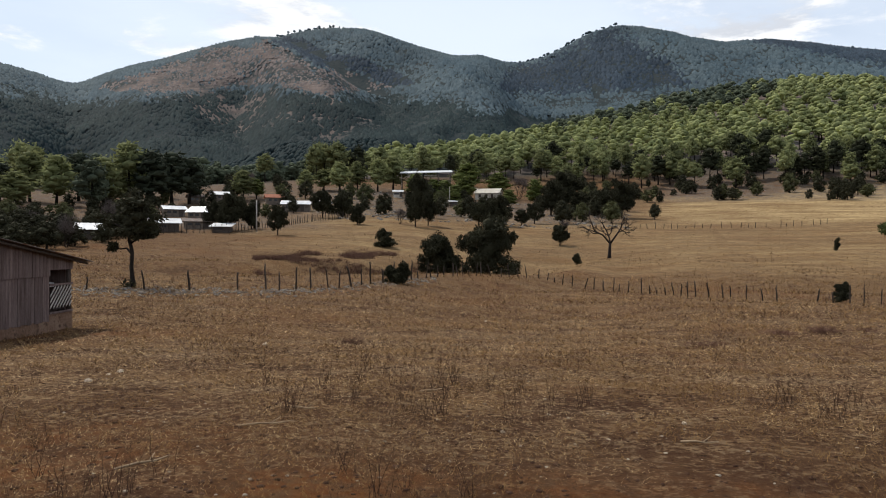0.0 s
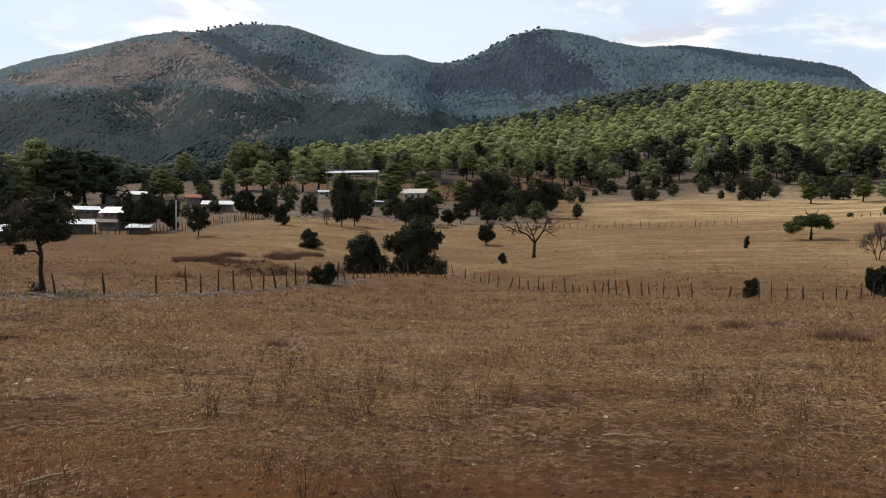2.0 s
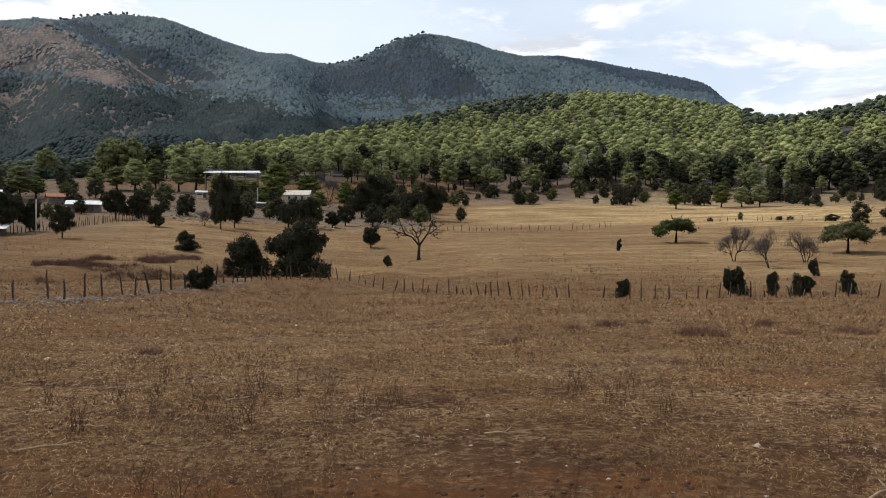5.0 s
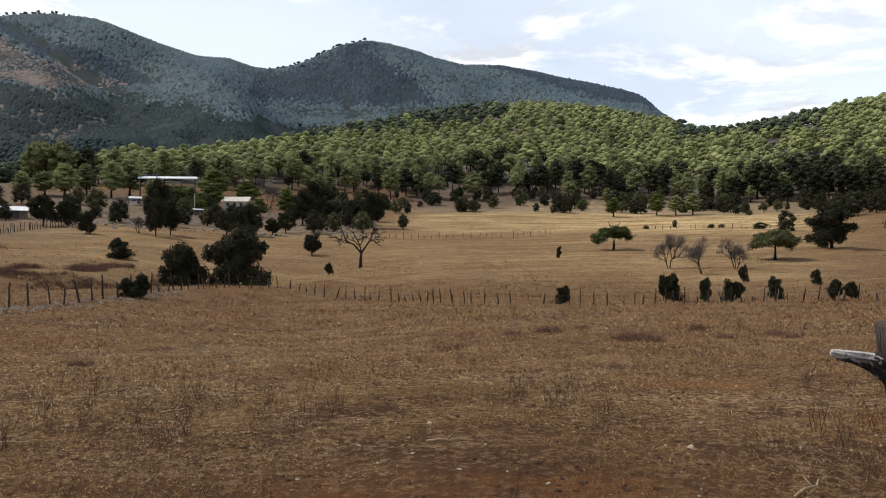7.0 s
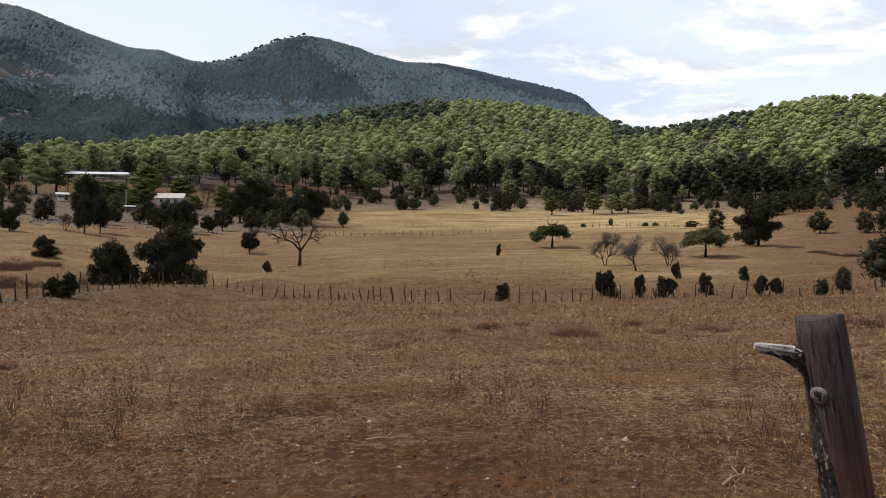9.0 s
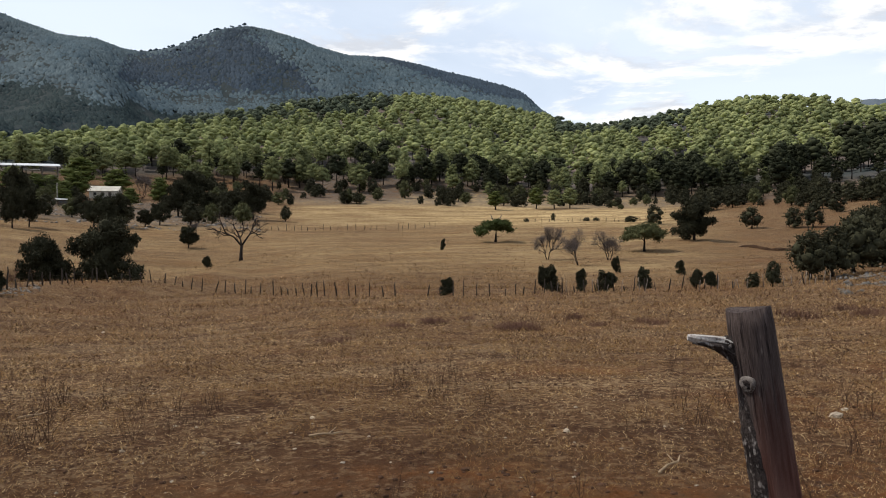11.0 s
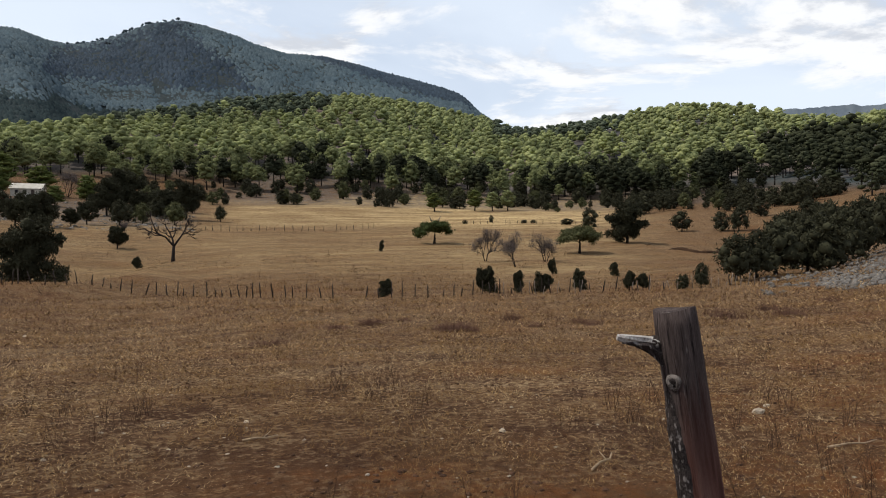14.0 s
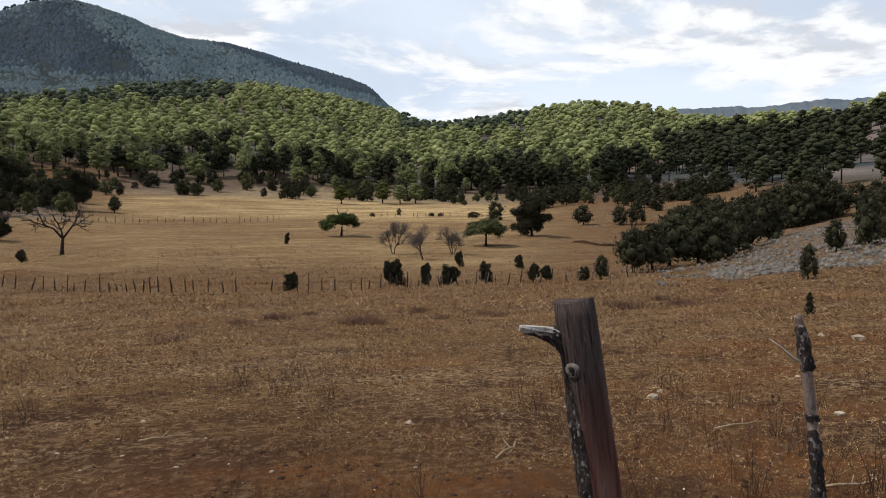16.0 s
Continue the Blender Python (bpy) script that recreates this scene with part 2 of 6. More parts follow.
def relief(x, y, q):
    """Unevenness laid over the large forms."""
    h = 0.0
    if 2.5 < q < 60:
        h += 0.05 * swell(x, y, 1.7) + 0.02 * swell(x, y, 0.45, 3)
    if 30 < q < 300:
        h += min(1, (q - 30) / 30) * (0.25 * swell(x, y, 14, 5) + 0.1 * swell(x, y, 5, 9))
    if 48 < q < 112:
        if x < 6 and y > 20:
            h += along(EDGE, x, y) - along(GULLY, x, y)
    if q > 330:
        h += 2.5 * swell(x, y, 40, 1)
    far = wood_crest(b_of(x, y)) + 60 if q > 500 else 1e9
    if q > far:
        f = min(1, (q - far) / 260) * (0.1 if q > 1520 else 1 - 0.9 * max(0, (q - 1120) / 400))
        h += f * (60 * swell(x, y, 300, 2) - 70 * abs(swell(x, y, 330, 11)) + 14 + 18 * swell(x, y, 110, 7) + 6 * swell(x, y, 45, 4))
        if b_of(x, y) < 30:
            for x0, y0, x1, y1, high, wide in SPURS:
                dx, dy = x1 - x0, y1 - y0
                s = max(0.0, min(1.0, ((x - x0) * dx + (y - y0) * dy) / (dx * dx + dy * dy)))
                d = math.hypot(x - x0 - s * dx, y - y0 - s * dy)
                if d < wide:
                    h -= high * (1 - d / wide) * math.sin(math.pi * (0.06 + 0.94 * s)) ** 0.7
    return h


# the washed-out gully behind the fence: bearing, distance, depth, half width
GULLY = [(q * math.sin(radians(b)), q * math.cos(radians(b)), d, w) for b, q, d, w in ((-40, 60, 0.3, 6), (-32, 62, 0.7, 7), (-24, 66, 1.0, 8), (-16, 70, 1.6, 8), (-10.5, 75, 2.0, 8), (-7, 83, 1.5, 7), (-5, 94, 0.7, 6), (-4, 104, 0.1, 5))]
# the near field's raised edge, from the fence to the dead tree
EDGE = [(q * math.sin(radians(b)), q * math.cos(radians(b)), d, w) for b, q, d, w in ((-18, 53, 0.05, 4), (-13, 58, 0.45, 5), (-9, 64, 0.75, 6), (-6, 74, 0.7, 6.5), (-3, 88, 0.35, 6), (-0.4, 102, 0.05, 5))]


def along(line, x, y):
    """Height of a bank, or depth of a gully, that follows a line."""
    best = 0.0
    for (x0, y0, d0, w0), (x1, y1, d1, w1) in zip(line[:-1], line[1:]):
        dx, dy = x1 - x0, y1 - y0
        s = max(0.0, min(1.0, ((x - x0) * dx + (y - y0) * dy) / (dx * dx + dy * dy)))
        d, w = math.hypot(x - x0 - s * dx, y - y0 - s * dy), w0 + (w1 - w0) * s
        if d < w:
            f = 1 - (d / w) ** 2
            best = max(best, (d0 + (d1 - d0) * s) * f * f * (3 - 2 * f))
    return best


def b_of(x, y):
    return math.degrees(math.atan2(x, y))


# ravines that run down from the mountains' crests: from, to (bearing, distance), depth, half width
SPURS = [(r0 * math.sin(radians(b0)), r0 * math.cos(radians(b0)), r1 * math.sin(radians(b1)), r1 * math.cos(radians(b1)), high, wide) for b0, r0, b1, r1, high, wide in (
    (-19, 1330, -12, 880, 100, 170), (-5, 1330, -7, 880, 90, 150), (-30, 1330, -26, 860, 70, 140), (6, 1330, 9, 880, 90, 160), (-41, 1330, -40, 850, 80, 160), (14, 1330, 17, 920, 70, 150), (-26, 1590, -15, 1290, 75, 120), (-3.5, 1560, 1.5, 1230, 80, 190))]


# where the mountains' tone changes, cloud shade included: lines of bearing and elevation seen from the camera
FOOT_SHADE_TOP = np.array([(-55, 10.4), (-45, 10.0), (-40, 9.6), (-34, 10.3), (-30, 11.3), (-25, 11.25), (-21, 11.0), (-17, 11.3), (-14.5, 11.2), (-10.5, 10.5), (-6, 9.7), (0, 9.6), (6, 9.6), (30, 8)], float)
BURNT_TOP = np.array([(-39, 10.9), (-38, 11.6), (-34, 13.2), (-30, 14.5), (-27.3, 15.3), (-23.4, 13.8), (-19.9, 12.8), (-17.2, 12.3)], float)
BURNT_LOW = np.array([(-39, 10.8), (-36, 10.6), (-33, 11.0), (-30, 11.6), (-28, 11.9), (-25, 11.6), (-21.7, 11.3), (-17.2, 12.2)], float)
GULLY_TOP = np.array([(-27.4, 15.35), (-24.7, 15.5), (-21.7, 14.8), (-17.2, 13.6), (-15.4, 12.5)], float)
FACE_TOP = np.array([(-9, 13.2), (-8, 14.0), (-3.9, 15.2), (-1, 16.4), (0.8, 16.1), (3.3, 14.2), (6.8, 11.8)], float)
SHOULDER = np.array([(9.4, 14.4), (12, 13.75), (15, 12.95), (18, 12.15), (21.5, 11.3), (24, 10.4)], float)


def growth(b, e):
    """Share of the burnt slope, the cloud-shaded foot and the cloud-shaded heights at arrays of bearing and elevation
    seen from the camera.
    """
    def at(line):
        return np.interp(b, line[:, 0], line[:, 1], -9, -9)
    burnt = ramp01(e - at(BURNT_LOW), -0.15, 0.25) * (1 - ramp01(e - at(BURNT_TOP), -0.25, 0.1)) * (at(BURNT_TOP) > 0)
    valley = 1 - ramp01(e - at(FOOT_SHADE_TOP), -0.6, 0.9)
    high = ramp01(e - np.interp(b, BURNT_TOP[:, 0], BURNT_TOP[:, 1]), -0.05, 0.15) * (1 - ramp01(e - at(GULLY_TOP), -0.5, 0.2)) * (at(GULLY_TOP) > 0)
    high = np.maximum(high, 0.9 * ramp01(e, 11.3, 12.5) * (1 - ramp01(e - at(FACE_TOP), -1.3, 0.6)) * (at(FACE_TOP) > 0))
    high = np.maximum(high, 0.9 * ramp01(e - at(SHOULDER), -0.3, 0.3) * (at(SHOULDER) > 0))
    return burnt, valley, high


def ramp01(v, a, b):
    s = np.clip((v - a) / (b - a), 0, 1)
    return s * s * (3 - 2 * s)


def z_at(b, r):
    return float(ground(b, [r])[0]) + relief(r * math.sin(radians(b)), r * math.cos(radians(b)), r)


def spot(b, r):
    """The place on the ground at that bearing and distance."""
    return Vector((r * math.sin(radians(b)), r * math.cos(radians(b)), z_at(b, r)))

# ---- mesh helpers ----


def mesh_of(name, verts, faces, mat, smooth=False):
    me = bpy.data.meshes.new(name)
    me.from_pydata([tuple(v) for v in verts], [], [tuple(f) for f in faces])
    me.materials.append(mat)
    if smooth:
        me.polygons.foreach_set("use_smooth", [True] * len(me.polygons))
    return me


def fast_mesh(name, verts, tris, mat):
    """A mesh of triangles from arrays."""
    verts, tris = np.asarray(verts, np.float32), np.asarray(tris, np.int32)
    me = bpy.data.meshes.new(name)
    me.vertices.add(len(verts))
    me.vertices.foreach_set("co", verts.ravel())
    me.loops.add(tris.size)
    me.loops.foreach_set("vertex_index", tris.ravel())
    me.polygons.add(len(tris))
    me.polygons.foreach_set("loop_start", np.arange(0, tris.size, 3, dtype=np.int32))
    me.update(calc_edges=True)
    me.polygons.foreach_set("use_smooth", np.ones(len(tris), bool))
    me.materials.append(mat)
    return me


def part(name, data, parent, label=""):
    ob = new(name, data)
    ob.parent = parent
    return tagged(ob, label) if label else ob


def thing(name, m, label, category, group="", data=None):
    ob = new(name, data)
    ob.matrix_basis = m
    return tagged(ob, label, category, group)


def copied(ob, m):
    """A copy of a thing at the pose m, whose scale is the copy's own."""
    c = copy_thing(ob, m)
    c.matrix_basis = m
    return c


class Shape:
    """Collects vertices and faces."""

    def __init__(self):
        self.v, self.f = [], []

    def box(self, lo, hi, m=None):
        c = [Vector((x, y, z)) for x in (lo[0], hi[0]) for y in (lo[1], hi[1]) for z in (lo[2], hi[2])]
        return self.add([m @ p for p in c] if m else c, [(0, 1, 3, 2), (4, 6, 7, 5), (0, 4, 5, 1), (2, 3, 7, 6), (0, 2, 6, 4), (1, 5, 7, 3)])

    def add(self, verts, faces):
        k = len(self.v)
        self.v += list(verts)
        self.f += [tuple(i + k for i in f) for f in faces]
        return self

    def tube(self, pts, radii, n=6, rough=0.0, rng=None):
        pts = [Vector(p) for p in pts]
        k, rings = len(self.v), len(pts)
        for i, p in enumerate(pts):
            d = (pts[min(i + 1, rings - 1)] - pts[max(i - 1, 0)]).normalized()
            side = d.cross(Vector((0.31, 0.95, 0.02))).normalized()
            up = d.cross(side)
            for j in range(n):
                a = 2 * math.pi * j / n
                q = radii[i] * (1 + (rng.uniform(-rough, rough) if rng else 0))
                self.v.append(p + (side * math.cos(a) + up * math.sin(a)) * q)
        for i in range(rings - 1):
            for j in range(n):
                a, b = k + i * n + j, k + i * n + (j + 1) % n
                self.f.append((a, b, b + n, a + n))
        self.f.append(tuple(k + j for j in range(n))[::-1])
        self.f.append(tuple(k + (rings - 1) * n + j for j in range(n)))
        return self

    def mesh(self, name, mat, smooth=False):
        return mesh_of(name, self.v, self.f, mat, smooth)


# ---- ground ----


def ground_material():
    m = bpy.data.materials.new("dry_pasture")
    m.use_nodes = True
    nt = m.node_tree
    N, L = nt.nodes.new, nt.links.new
    bsdf = nt.nodes["Principled BSDF"]
    bsdf.inputs["Roughness"].default_value, bsdf.inputs["Specular IOR Level"].default_value = 0.95, 0.03
    co = N("ShaderNodeTexCoord")

    def noise_of(scale, detail=6, rough=0.6, stretch=(1, 1, 1)):
        mp, n = N("ShaderNodeMapping"), N("ShaderNodeTexNoise")
        mp.inputs["Scale"].default_value = stretch
        n.inputs["Scale"].default_value, n.inputs["Detail"].default_value, n.inputs["Roughness"].default_value = scale, detail, rough
        L(co.outputs["Object"], mp.inputs[0])
        L(mp.outputs[0], n.inputs["Vector"])
        return n.outputs[0]

    def rng_of(v, a, b):
        k = N("ShaderNodeMapRange")
        k.inputs[1].default_value, k.inputs[2].default_value = a, b
        L(v, k.inputs[0])
        return k.outputs[0]

    def times(a, b):
        k = N("ShaderNodeMath")
        k.operation = "MULTIPLY"
        L(a, k.inputs[0])
        L(b, k.inputs[1])
        return k.outputs[0]

    def blend(f, a, b):
        k = N("ShaderNodeMix")
        k.data_type = "RGBA"
        L(f, k.inputs[0])
        for s, v in ((6, a), (7, b)):
            if isinstance(v, tuple):
                k.inputs[s].default_value = (*v, 1)
            else:
                L(v, k.inputs[s])
        return k.outputs[2]

    big, mid, fine, grain = noise_of(0.09), noise_of(0.7, 7), noise_of(5.0, 8, 0.7), noise_of(28.0, 6, 0.75)
    flat = noise_of(0.35, 7, 0.65, (0.5, 1.8, 1))
    fleck, speck = noise_of(11.0, 5, 0.8), noise_of(60.0, 4, 0.7)
    weft = noise_of(3.2, 8, 0.75)
    worn = noise_of(0.42, 7, 0.62, (0.7, 1.3, 1))
    col = blend(rng_of(mid, 0.40, 0.58), SOIL, STUBBLE)
    col = blend(times(rng_of(worn, 0.50, 0.62), rng_of(fine, 0.36, 0.56)), col, WORN)
    col = blend(times(rng_of(weft, 0.49, 0.56), rng_of(fleck, 0.46, 0.54)), col, STRAW)
    col = blend(times(rng_of(noise_of(0.13, 6, 0.6), 0.53, 0.66), rng_of(fine, 0.38, 0.56)), col, blend(rng_of(fleck, 0.42, 0.58), RUST, OCHRE))
    # darker earth within some nine metres of the camera
    away = N("ShaderNodeVectorMath")
    away.operation = "LENGTH"
    L(co.outputs["Object"], away.inputs[0])
    close_by = rng_of(away.outputs["Value"], 9.5, 3.5)
    col = blend(times(rng_of(flat, 0.50, 0.62), rng_of(fleck, 0.50, 0.56)), col, PALE)
    col = blend(times(rng_of(big, 0.53, 0.68), rng_of(fine, 0.35, 0.6)), col, blend(rng_of(fleck, 0.4, 0.6), DIRT, STUBBLE))
    col = blend(times(rng_of(fleck, 0.55, 0.60), rng_of(fine, 0.45, 0.52)), col, PALE)
    col = blend(times(rng_of(grain, 0.47, 0.38), rng_of(fine, 0.54, 0.44)), col, DARKSOIL)
    col = blend(rng_of(fleck, 0.42, 0.37), col, DARKSOIL)
    col = blend(rng_of(speck, 0.62, 0.70), col, PALE)
    col = blend(times(close_by, rng_of(fine, 0.34, 0.58)), col, blend(rng_of(fleck, 0.40, 0.60), SOIL, WORN))
    at = N("ShaderNodeAttribute")
    at.attribute_name = "cover"
    sep = N("ShaderNodeSeparateColor")
    L(at.outputs["Color"], sep.inputs[0])
    col = blend(times(at.outputs["Alpha"], rng_of(mid, 0.36, 0.58)), col, blend(rng_of(fine, 0.42, 0.62), DIRT, STUBBLE))
    # pale dry grass, bright enough to stand for sun between cloud shadows
    sunny_grass = blend(rng_of(noise_of(0.12, 7, 0.65, (0.5, 1.6, 1)), 0.38, 0.64), SUNNY_GRASS_A, SUNNY_GRASS_B)
    sunny_grass = blend(rng_of(noise_of(1.1, 7, 0.7), 0.50, 0.66), sunny_grass, STUBBLE)
    drift = rng_of(noise_of(0.045, 6, 0.6, (0.6, 1.7, 1)), 0.36, 0.62)
    lush = N("ShaderNodeMath")
    lush.operation, lush.inputs[1].default_value = "MULTIPLY_ADD", 0.7
    L(drift, lush.inputs[0])
    lush.inputs[2].default_value = 0.55
    sunny_share = times(sep.outputs[0], lush.outputs[0])
    col = blend(sunny_share, col, sunny_grass)
    stone = blend(rng_of(noise_of(1.6, 8, 0.7), 0.42, 0.58), ROCK_A, ROCK_B)
    col = blend(times(sep.outputs[1], rng_of(noise_of(0.5, 7, 0.65), 0.36, 0.56)), col, stone)
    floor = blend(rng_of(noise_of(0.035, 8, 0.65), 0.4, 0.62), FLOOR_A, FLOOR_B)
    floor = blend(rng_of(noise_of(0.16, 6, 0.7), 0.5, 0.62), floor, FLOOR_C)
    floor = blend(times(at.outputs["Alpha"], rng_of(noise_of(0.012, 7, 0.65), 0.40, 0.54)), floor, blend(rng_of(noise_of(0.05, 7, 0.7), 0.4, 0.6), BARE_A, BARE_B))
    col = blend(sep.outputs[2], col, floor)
    L(col, bsdf.inputs["Base Color"])
    bp = N("ShaderNodeBump")
    bp.inputs["Strength"].default_value, bp.inputs["Distance"].default_value = 0.9, 0.05
    L(fleck, bp.inputs["Height"])
    bp2 = N("ShaderNodeBump")
    bp2.inputs["Strength"].default_value, bp2.inputs["Distance"].default_value = 0.8, 0.02
    L(grain, bp2.inputs["Height"])
    L(bp.outputs[0], bp2.inputs["Normal"])
    L(bp2.outputs[0], bsdf.inputs["Normal"])
    return m


SOIL, STUBBLE, STRAW, PALE, DIRT, DARKSOIL = (0.053, 0.026, 0.014), (0.104, 0.057, 0.028), (0.206, 0.128, 0.066), (0.26, 0.185, 0.110), (0.125, 0.046, 0.015), (0.017, 0.010, 0.007)
WORN, RUST, OCHRE = (0.055, 0.028, 0.016), (0.066, 0.026, 0.012), (0.150, 0.083, 0.030)
# dry grass colours with the far meadow's sunlight painted in
SUNNY_GRASS_A, SUNNY_GRASS_B = (0.21, 0.14, 0.068), (0.46, 0.34, 0.175)
ROCK_A, ROCK_B = (0.075, 0.054, 0.040), (0.135, 0.122, 0.110)
# forest floor, darkened and blued to stand for tree shade and haze
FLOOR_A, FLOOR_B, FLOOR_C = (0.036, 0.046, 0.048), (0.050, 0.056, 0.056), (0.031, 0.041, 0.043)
DIRT_PATCHES = [(25.4, 11.5, 1.1, 0.9), (57, 14, 3.0, 2.0), (-5, 15.2, 0.5, 0.35), (-43, 6.5, 1.6, 1.4), (-41, 23, 4.0, 1.6), (14, 5.0, 0.8, 0.4), (49, 5.0, 1.5, 0.7), (55, 7.5, 1.6, 0.8), (43, 9.0, 1.4, 0.7), (37, 6.0, 0.9, 0.5), (-22, 4.8, 1.0, 0.5), (45, 4.2, 1.6, 0.8), (52, 5.6, 1.8, 0.9), (57, 4.0, 1.2, 0.8), (30, 4.4, 1.2, 0.5), (57, 10, 2.2, 1.3), (-8, 4.5, 1.2, 0.5)]
BARE_A, BARE_B = (0.125, 0.096, 0.085), (0.195, 0.155, 0.137)


def wood_edge(b):
    """Distance at which the closed wood begins."""
    return float(curve([-80, -45, -30, -22, -10, -3, 8, 20, 32, 40, 46, 52, 60, 80], np.array([230, 240, 265, 275, 295, 305, 308, 304, 300, 280, 258, 196, 168, 150.0]), b))


def make_ground():
    bearings = list(np.arange(-78, 78.01, 0.5)) + list(np.arange(82, 279, 4.0))
    rr = [0.0]
    r = 0.5
    while r < 4900:
        rr.append(r)
        r *= 1.024 if 45 < r < 112 else 1.045 if r < 700 else 1.03
    rr = np.array(rr[1:])
    verts, cover = [(0.0, 0.0, 0.0)], [(0, 0, 0, 0)]
    for b in bearings:
        bs = b if b <= 180 else b - 360
        z = ground(bs, rr)
        edge = wood_edge(max(-80, min(80, bs)))
        # the far strip is painted bright for the sun through a cloud gap
        sunny_grass = ramp01(rr, 140, 200) * (1 - ramp01(rr, 256 + 40 * float(ramp01(bs, 8, 16)), 276 + 50 * float(ramp01(bs, 8, 16)))) * float(ramp01(bs, 0, 5)) * float(0.6 + 0.4 * ramp01(bs, 9, 17)) * float(1 - ramp01(bs, 30, 37))
        sunny_grass = np.maximum(sunny_grass, 0.42 * ramp01(rr, 55, 95) * (1 - ramp01(rr, 200, 250)) * float(ramp01(bs, -34, -20)) * float(1 - 0.85 * ramp01(bs, 31, 40)) * float(0.65 + 0.35 * ramp01(bs, 8, 16)))
        stony = np.maximum(ramp01(rr, 44, 56) * (1 - ramp01(rr, 100, 120)) * float(ramp01(bs, 45, 54)) * 0.8, ramp01(rr, 150, 180) * (1 - ramp01(rr, 235, 260)) * float(ramp01(bs, -27, -22) - ramp01(bs, -1, 2)) * 0.9)
        stony = np.maximum(stony, 0.8 * ramp01(rr, 240, 265) * (1 - ramp01(rr, 330, 370)) * float(ramp01(bs, 0, 6)))
        stony = np.maximum(stony, 0.75 * ramp01(rr, 112, 135) * (1 - ramp01(rr, 330, 380)) * float(1 - ramp01(bs, -27, -20)))
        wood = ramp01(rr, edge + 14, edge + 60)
        bare = growth(np.full(len(rr), bs), np.degrees(np.arctan((z - EYE) / rr)))[0] * (rr > 900)
        bare = np.maximum(bare, ramp01(rr, edge + 40, edge + 65) * (1 - ramp01(rr, wood_crest(bs) - 60, wood_crest(bs) + 20)) * float(ramp01(bs, -24, -18)))
        for pb, pr, pw, pd in DIRT_PATCHES:
            bare = np.maximum(bare, np.exp(-(np.radians(bs - pb) * pr / pw) ** 2 - ((rr - pr) / pd) ** 2))
        for k, q in enumerate(rr):
            x, y = q * math.sin(radians(b)), q * math.cos(radians(b))
            h = relief(x, y, q)
            verts.append((x, y, z[k] + h))
            cover.append((sunny_grass[k], stony[k], wood[k], bare[k]))
    n, nb = len(rr), len(bearings)
    faces = []
    for i in range(nb):
        j = (i + 1) % nb
        a, b = 1 + i * n, 1 + j * n
        faces.append((0, a, b))
        for k in range(n - 1):
            faces.append((a + k, a + k + 1, b + k + 1, b + k))
    me = mesh_of("ground", verts, faces, ground_material(), True)
    attr = me.color_attributes.new("cover", "FLOAT_COLOR", "POINT")
    attr.data.foreach_set("color", np.array(cover, np.float32).ravel())
    ob = new("ground", me)
    return tagged(ob, "brown dry pasture running up to wooded hills and mountains", "ground", kind="structure")


ground_sheet = make_ground()

# ---- trees ----
_bm = bmesh.new()
bmesh.ops.create_icosphere(_bm, subdivisions=1, radius=1)
ICO_V = np.array([v.co[:] for v in _bm.verts])
ICO_F = np.array([[v.index for v in f.verts] for f in _bm.faces])
_bm.free()


def crown_arrays(rng, blobs, tufts, size, core=0.8):
    """Clumps (centre, radii): a lumpy core each, and small leaf sprays standing out of it."""
    V, F, k = [], [], 0
    for c, rad in blobs:
        c, rad = np.array(c), np.array(rad)
        if core:
            v = ICO_V * (core * rad) * rng.uniform(0.75, 1.15, (len(ICO_V), 1)) + c
            V.append(v)
            F.append(ICO_F + k)
            k += len(v)
        if tufts:
            d = rng.normal(size=(tufts, 3))
            d /= np.linalg.norm(d, axis=1, keepdims=True)
            p = c + d * rad * rng.uniform(0.58, 1.10, (tufts, 1))
            a = rng.normal(size=(tufts, 3)) + d * 0.8
            a /= np.linalg.norm(a, axis=1, keepdims=True)
            e = np.cross(a, rng.normal(size=(tufts, 3)))
            e /= np.linalg.norm(e, axis=1, keepdims=True)
            s = size * rng.uniform(0.6, 1.5, (tufts, 1))
            V.append(np.stack([p - e * s * 0.36, p + e * s * 0.36, p + a * s * 1.4], 1).reshape(-1, 3))
            F.append(np.arange(tufts * 3).reshape(-1, 3) + k)
            k += tufts * 3
    return np.concatenate(V), np.concatenate(F)


def pine_blobs(rng, h, spread, n, start=0.3):
    """Flattened clumps that fill a rounded, uneven dome."""
    out = [((0, 0, h * 0.9), (spread * 0.42, spread * 0.42, spread * 0.34))]
    for i in range(n - 1):
        u = (i + rng.uniform(0.2, 0.8)) / (n - 1)
        z = h * (start + (0.9 - start) * u)
        w = spread * (0.55 + 0.45 * math.sin(math.pi * min(1, 0.15 + 0.75 * u))) * (1 - 0.45 * u ** 4)
        a = i * 2.4 + rng.uniform(-0.6, 0.6)
        q = w * rng.uniform(0.38, 0.56)
        off = max(0.0, w - q) * rng.uniform(0.55, 1.1)
        out.append(((off * math.cos(a), off * math.sin(a), z), (q, q, q * rng.uniform(0.55, 0.8))))
    return out


